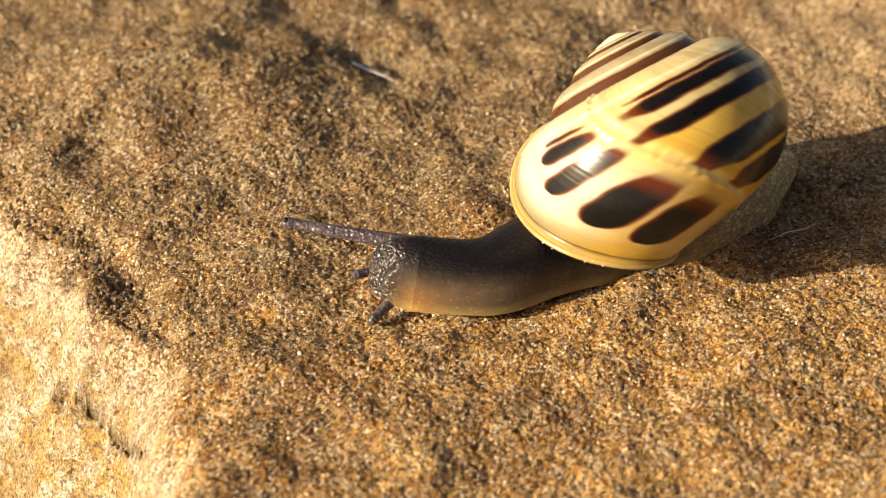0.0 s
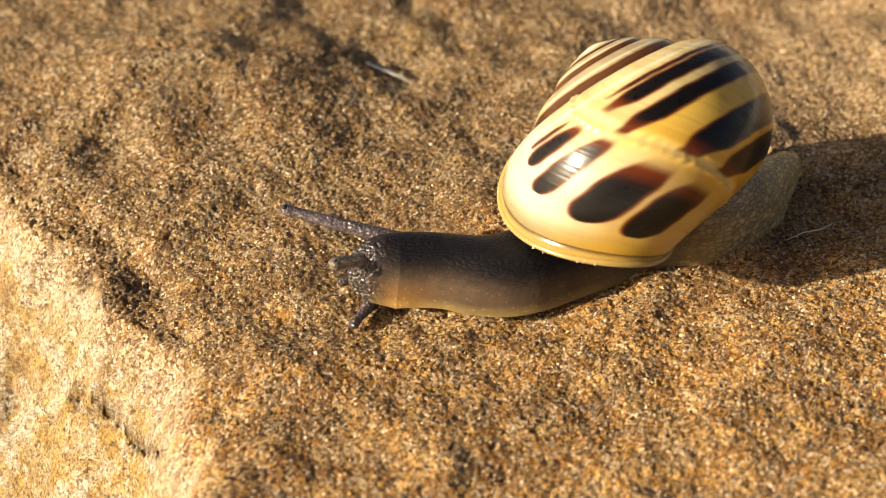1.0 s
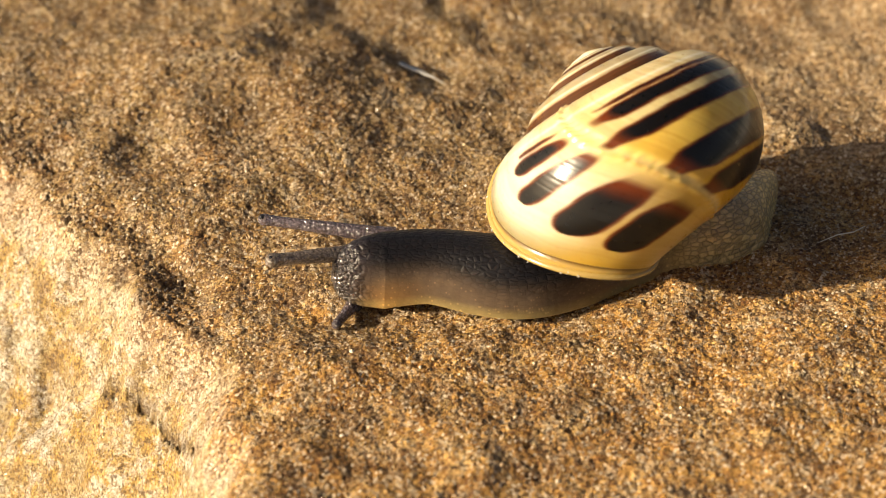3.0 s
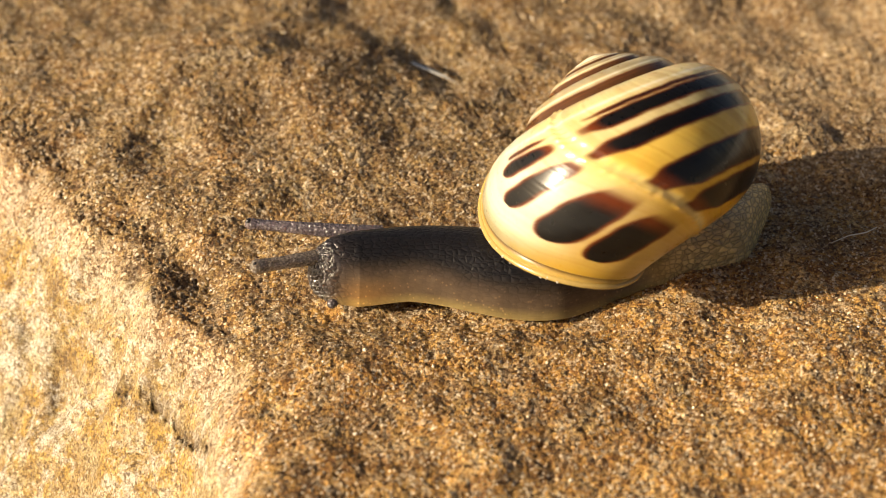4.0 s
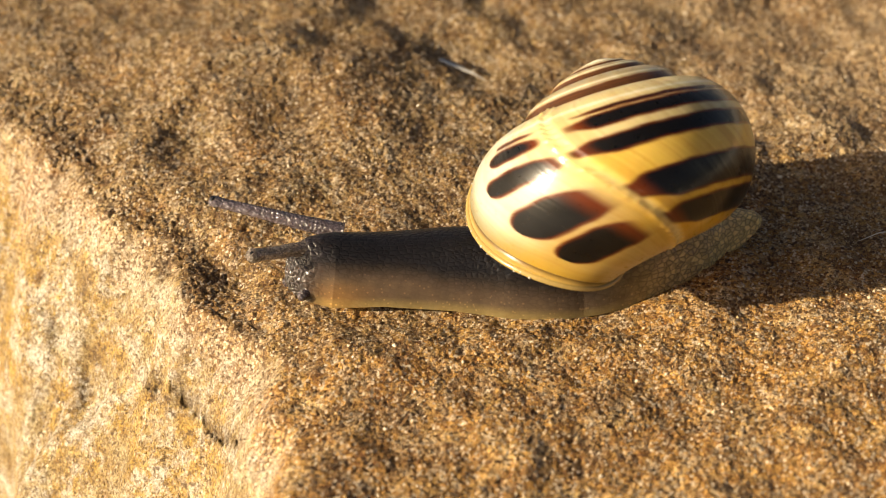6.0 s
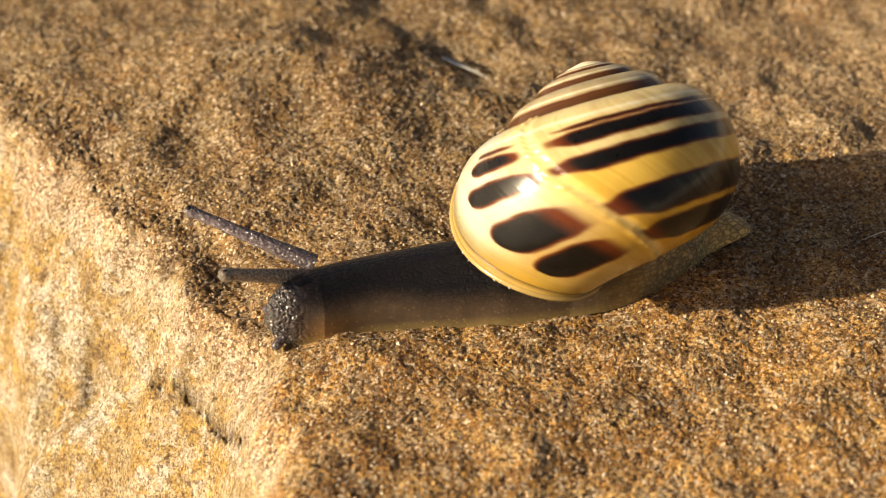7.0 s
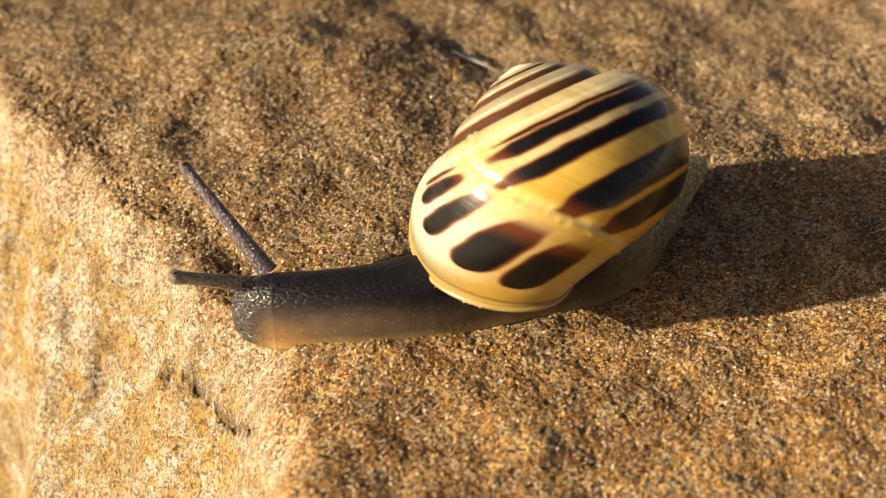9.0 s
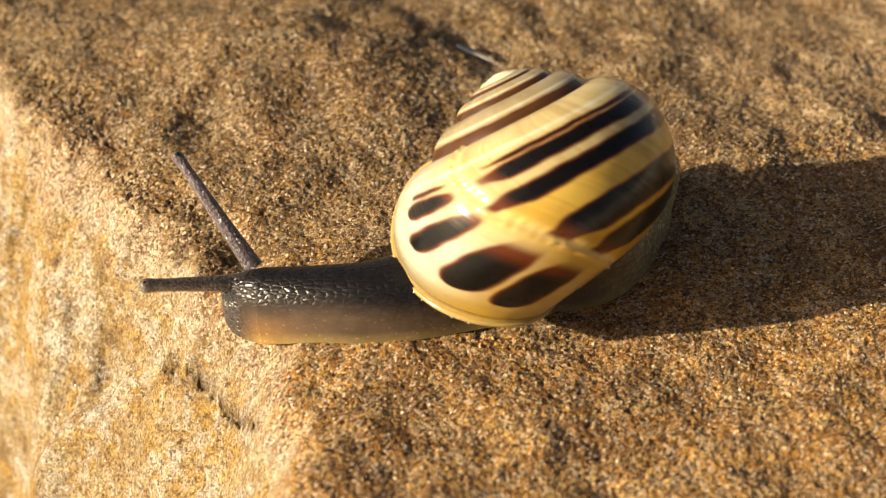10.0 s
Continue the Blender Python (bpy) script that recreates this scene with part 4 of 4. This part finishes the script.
def shell_tint(th, f):
    """Yellow ground, five dark bands broken at an old growth line, pale tip."""
    deg = np.degrees((f + np.pi) % (2 * np.pi) - np.pi)
    rng = np.random.default_rng(3)
    wob = sum(a * np.sin(k * th + p) for a, k, p in zip((0.5, 0.35, 0.25), (5.0, 13.0, 31.0), rng.uniform(0, 6, 3)))
    mask = np.zeros(np.broadcast(th, f).shape)
    wide = 1 + 0.45 * smooth_step(th, -5.0, -7.5)
    #      centre, half width old, half width new, end of the new patch, start of the old band
    for c0, old, fresh, end, start in ((56, 1.8, 1.5, -0.86, -1.56), (46, 6.0, 5.6, -0.77, -1.47), (26, 6.0, 6.8, -0.63, -1.36), (-9, 10.5, 12.5, -0.55, -1.38), (-36, 10.5, 12.0, -0.50, -1.38)):
        q = np.abs(deg - c0 - wob * 0.8 - (3.0 if c0 == -9 else 0) * (th > -1.35))
        ends = smooth_step(th, start - 0.02, start - 0.24)
        ghost = (0.38 if c0 == 46 else 0.5) * smooth_step(th, start + 0.06, start - 0.03)
        a = smooth_step(q, old * wide * (0.6 + 0.4 * ends) + 2.6, old * wide * (0.6 + 0.4 * ends) - 2.6) * (ghost + (1 - ghost) * ends)
        u = np.clip((end - th) / (0.13 if c0 > 0 else 0.17), 0, 1)
        near = np.sqrt(np.clip(1 - (1 - u) ** 2, 0, 1)) * (0.72 + 0.28 * smooth_step(th, -1.32, -0.95))
        b = smooth_step(q, fresh * near + 3.0, fresh * near - 3.0) * (near > 0.02) * smooth_step(th, -1.36 if c0 > -30 else -1.30, -1.10 if c0 > 0 else -0.88) * (th > -1.38)
        mask = np.maximum(mask, np.maximum(a, b))
    age = smooth_step(th, -7.5, -3.5)
    low = smooth_step(deg, 18, -34)[..., None]
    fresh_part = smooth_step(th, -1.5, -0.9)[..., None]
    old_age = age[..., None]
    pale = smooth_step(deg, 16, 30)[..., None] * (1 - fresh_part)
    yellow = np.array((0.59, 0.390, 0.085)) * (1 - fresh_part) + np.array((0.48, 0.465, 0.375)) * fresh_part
    # Olive by the mouth, thin over the body and darkened against direct sun.
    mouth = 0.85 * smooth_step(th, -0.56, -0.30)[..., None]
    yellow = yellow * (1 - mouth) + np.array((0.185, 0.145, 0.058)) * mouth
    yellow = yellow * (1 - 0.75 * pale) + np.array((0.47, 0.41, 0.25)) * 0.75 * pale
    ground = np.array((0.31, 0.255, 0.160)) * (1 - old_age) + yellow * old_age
    # Amber base, coloured darker on the new growth to temper direct sun.
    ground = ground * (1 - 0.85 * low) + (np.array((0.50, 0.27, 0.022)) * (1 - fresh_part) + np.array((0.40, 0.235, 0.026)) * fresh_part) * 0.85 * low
    scar = np.exp(-((th + 1.36) / 0.05) ** 2)[..., None]
    ground = ground * (1 - 0.5 * scar) + np.array((0.74, 0.58, 0.27)) * 0.5 * scar
    seam = 0.7 * np.exp(-((deg - 65) / 2.2) ** 2)[..., None]
    ground = ground * (1 - seam) + np.array((0.66, 0.63, 0.50)) * seam
    rim = smooth_step(th, -0.255, -0.24)[..., None]
    ground = ground * (1 - 0.8 * rim) + np.array((0.36, 0.24, 0.075)) * 0.8 * rim
    crease = np.exp(-((th + 0.258) / 0.018) ** 2)[..., None] * 0.92
    ground = ground * (1 - crease) + np.array((0.09, 0.045, 0.012)) * crease
    knots = np.linspace(-42, 0, 1700)
    streak = np.interp(th + 0.012 * np.sin(9 * f), knots, rng.standard_normal(1700)) + 0.8 * np.interp(th, knots[::6], rng.standard_normal(len(knots[::6])))
    ground = ground * (1 + (0.03 + 0.05 * (1 - fresh_part)) * np.clip(streak, -2.5, 1.2)[..., None] * np.array((0.7, 1.0, 1.5)))
    m = mask[..., None]
    red, dark = np.array((0.105, 0.020, 0.004)), np.array((0.004, 0.0035, 0.0035))
    band = red * (1 - smooth_step(m, 0.50, 0.95)) + dark * smooth_step(m, 0.50, 0.95)
    bloom = np.exp(-((deg + 6) / 7.5) ** 2)[..., None] * smooth_step(th, -1.75, -2.1)[..., None] * smooth_step(m, 0.8, 1.0) * np.clip(0.6 + 0.35 * streak, 0, 1.2)[..., None]
    band = band + bloom * np.array((0.045, 0.046, 0.030))                # grey film on the widest old band
    band = band * age[..., None] + (band * 0.6 + np.array((0.11, 0.042, 0.015)) * 0.6) * (1 - age[..., None])
    col = ground * (1 - smooth_step(m, 0.05, 0.5)) + band * smooth_step(m, 0.05, 0.5)
    tip = smooth_step(th, -21, -27)[..., None]
    return col * (1 - tip) + np.array((0.72, 0.66, 0.50)) * tip


def make_shell():
    turns, nf = 6.5, 300
    th = np.concatenate([np.linspace(-2 * np.pi * turns, -7.2, 440, endpoint=False), np.linspace(-7.2, -0.5, 620, endpoint=False), np.linspace(-0.5, LIP_END, 90)])[:, None]
    f = np.linspace(0, 2 * np.pi, nf, endpoint=False)[None]
    rng = np.random.default_rng(11)
    lines = np.interp(th.ravel(), np.linspace(th.min(), 0, 2600), rng.standard_normal(2600))[:, None]
    swell = 1 + 0.0006 * lines - 0.034 * np.exp(-((th + 0.262) / 0.020) ** 2) + 0.006 * smooth_step(th, -0.25, -0.20) - 0.010 * smooth_step(th, -0.21, -0.17)
    beads = 0.55 + 0.30 * np.sin(f * 47 + 3 * np.sin(f * 7)) + 0.15 * np.sin(f * 83 + 2 * np.sin(f * 11))
    swell = swell + beads * (0.026 * np.exp(-((th + 1.32) / 0.028) ** 2) - 0.022 * np.exp(-((th + 1.385) / 0.035) ** 2))
    p = shell_points(th, f, swell)
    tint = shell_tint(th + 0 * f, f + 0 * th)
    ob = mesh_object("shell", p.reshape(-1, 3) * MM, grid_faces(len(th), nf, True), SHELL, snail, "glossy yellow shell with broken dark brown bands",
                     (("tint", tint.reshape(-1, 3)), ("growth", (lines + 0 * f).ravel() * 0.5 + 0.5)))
    # thickened rim of the mouth
    edge = shell_points(np.full((1, 1), LIP_END), np.linspace(0, 2 * np.pi, 120, endpoint=False)[None], 1.0)[0]
    before = shell_points(np.full((1, 1), LIP_END - 0.03), np.linspace(0, 2 * np.pi, 120, endpoint=False)[None], 1.0)[0]
    centre = edge.mean(0)
    out = edge - centre
    out /= np.linalg.norm(out, axis=1)[:, None]
    side = edge - before
    side /= np.linalg.norm(side, axis=1)[:, None]
    n = 12
    g = np.linspace(0, 2 * np.pi, n, endpoint=False)
    tube = edge[:, None] + 0.33 * (np.cos(g)[None, :, None] * out[:, None] + np.sin(g)[None, :, None] * side[:, None])
    faces = grid_faces(121, n, True) % (120 * n)
    mesh_object("lip", tube.reshape(-1, 3) * MM, faces, LIP, ob, "thick pale rim of the shell mouth")
    rng = np.random.default_rng(4)
    bm = bmesh.new()
    for _ in range(26):
        k = int(rng.normal(2, 7)) % 120
        p = edge[k] + 0.35 * out[k] * rng.uniform(0.2, 1.0) + side[k] * rng.normal(0.1, 0.2)
        bmesh.ops.create_icosphere(bm, subdivisions=2, radius=rng.uniform(0.05, 0.15) * MM, matrix=Matrix.Translation(Vector(p) * MM))
    me = bpy.data.meshes.new("froth")
    bm.to_mesh(me)
    bm.free()
    me.polygons.foreach_set("use_smooth", np.ones(len(me.polygons), bool))
    me.materials.append(FROTH)
    froth = new("froth", me)
    froth.parent = ob
    tagged(froth, "small wet bubbles of slime")
    return ob


shell = make_shell()
segments = make_body()
head = make_head()
eye_stalks = [make_tentacle("eye_tentacle", length, 0.70, knob, label, pigment, int(length)) for length, knob, label, pigment in (
    (10.8, 0.50, "long violet-grey wet tentacle with a dark eye", (0.19, 0.15, 0.175)), (8.4, 0.60, "long brownish-grey wet tentacle with a dark eye", (0.26, 0.205, 0.17)))]
feelers = [make_tentacle("lower_tentacle", 3.2, 0.62, 0.42, "short dark lower tentacle", seed=7 + k) for k in range(2)]
for stalk in eye_stalks:
    bm = bmesh.new()
    bmesh.ops.create_uvsphere(bm, u_segments=12, v_segments=8, radius=0.24 * MM, matrix=Matrix.Translation((-0.22 * MM, -0.12 * MM, 0.30 * MM)))
    me = bpy.data.meshes.new("eye")
    bm.to_mesh(me)
    bm.free()
    me.materials.append(EYE)
    eye = new("eye", me)
    eye.parent = stalk


# ---- movement ----
def along(pos, direction, up=Vector((0, 0, 1))):
    """A pose at pos whose +X points along direction and whose +Z is near up; pos in millimetres."""
    x = Vector(direction).normalized()
    y = up.cross(x).normalized()
    z = x.cross(y)
    m = Matrix((x, y, z)).transposed().to_4x4()
    return Matrix.Translation(Vector(pos) * MM) @ m


def line_at(k, c):
    return np.array([np.interp(c, np.arange(201), LINES[k][:, i]) for i in range(3)])


def motions():
    shifts = [Vector(r[4:7]) for r in SHELL_ROWS]
    root = [Matrix.Translation(Vector((s.x, s.y, 0)) * MM) for s in shifts]
    walk(snail, list(zip(TIMES, root)))
    back = [m.inverted() for m in root]
    pivot = Vector(SHELL_PIVOT)
    rows = []
    for k, (t, a, b, c, *mv) in enumerate(SHELL_ROWS):
        w = Vector((a, b, c))
        turn = Matrix.Rotation(w.length, 4, w.normalized()) if w.length > 1e-6 else Matrix.Identity(4)
        m = Matrix.Translation(pivot + Vector(mv)) @ turn @ Matrix.Translation(-pivot) @ SHELL_FRAME
        m.translation = m.translation * MM
        rows.append((t, back[k] @ m))
    walk(shell, rows)
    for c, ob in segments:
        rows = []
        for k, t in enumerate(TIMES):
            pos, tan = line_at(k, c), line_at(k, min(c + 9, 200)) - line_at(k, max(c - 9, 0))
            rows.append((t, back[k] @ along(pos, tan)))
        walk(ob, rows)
    rows = []
    for k, t in enumerate(TIMES):
        pos0 = line_at(k, 0)
        tan = line_at(k, 14) - pos0
        rows.append((t, back[k] @ along(pos0, tan)))
    walk(head, rows)
    for ob, tips, bases in ((eye_stalks[0], FAR_TIP, FAR_BASE), (eye_stalks[1], NEAR_TIP, NEAR_BASE), (feelers[0], LOW_NEAR_TIP, LOW_NEAR_BASE), (feelers[1], LOW_FAR_TIP, LOW_FAR_BASE)):
        walk(ob, [(t[0], back[k] @ along(t[1:], Vector(b[1:]) - Vector(t[1:]))) for k, (t, b) in enumerate(zip(tips, bases))])


motions()
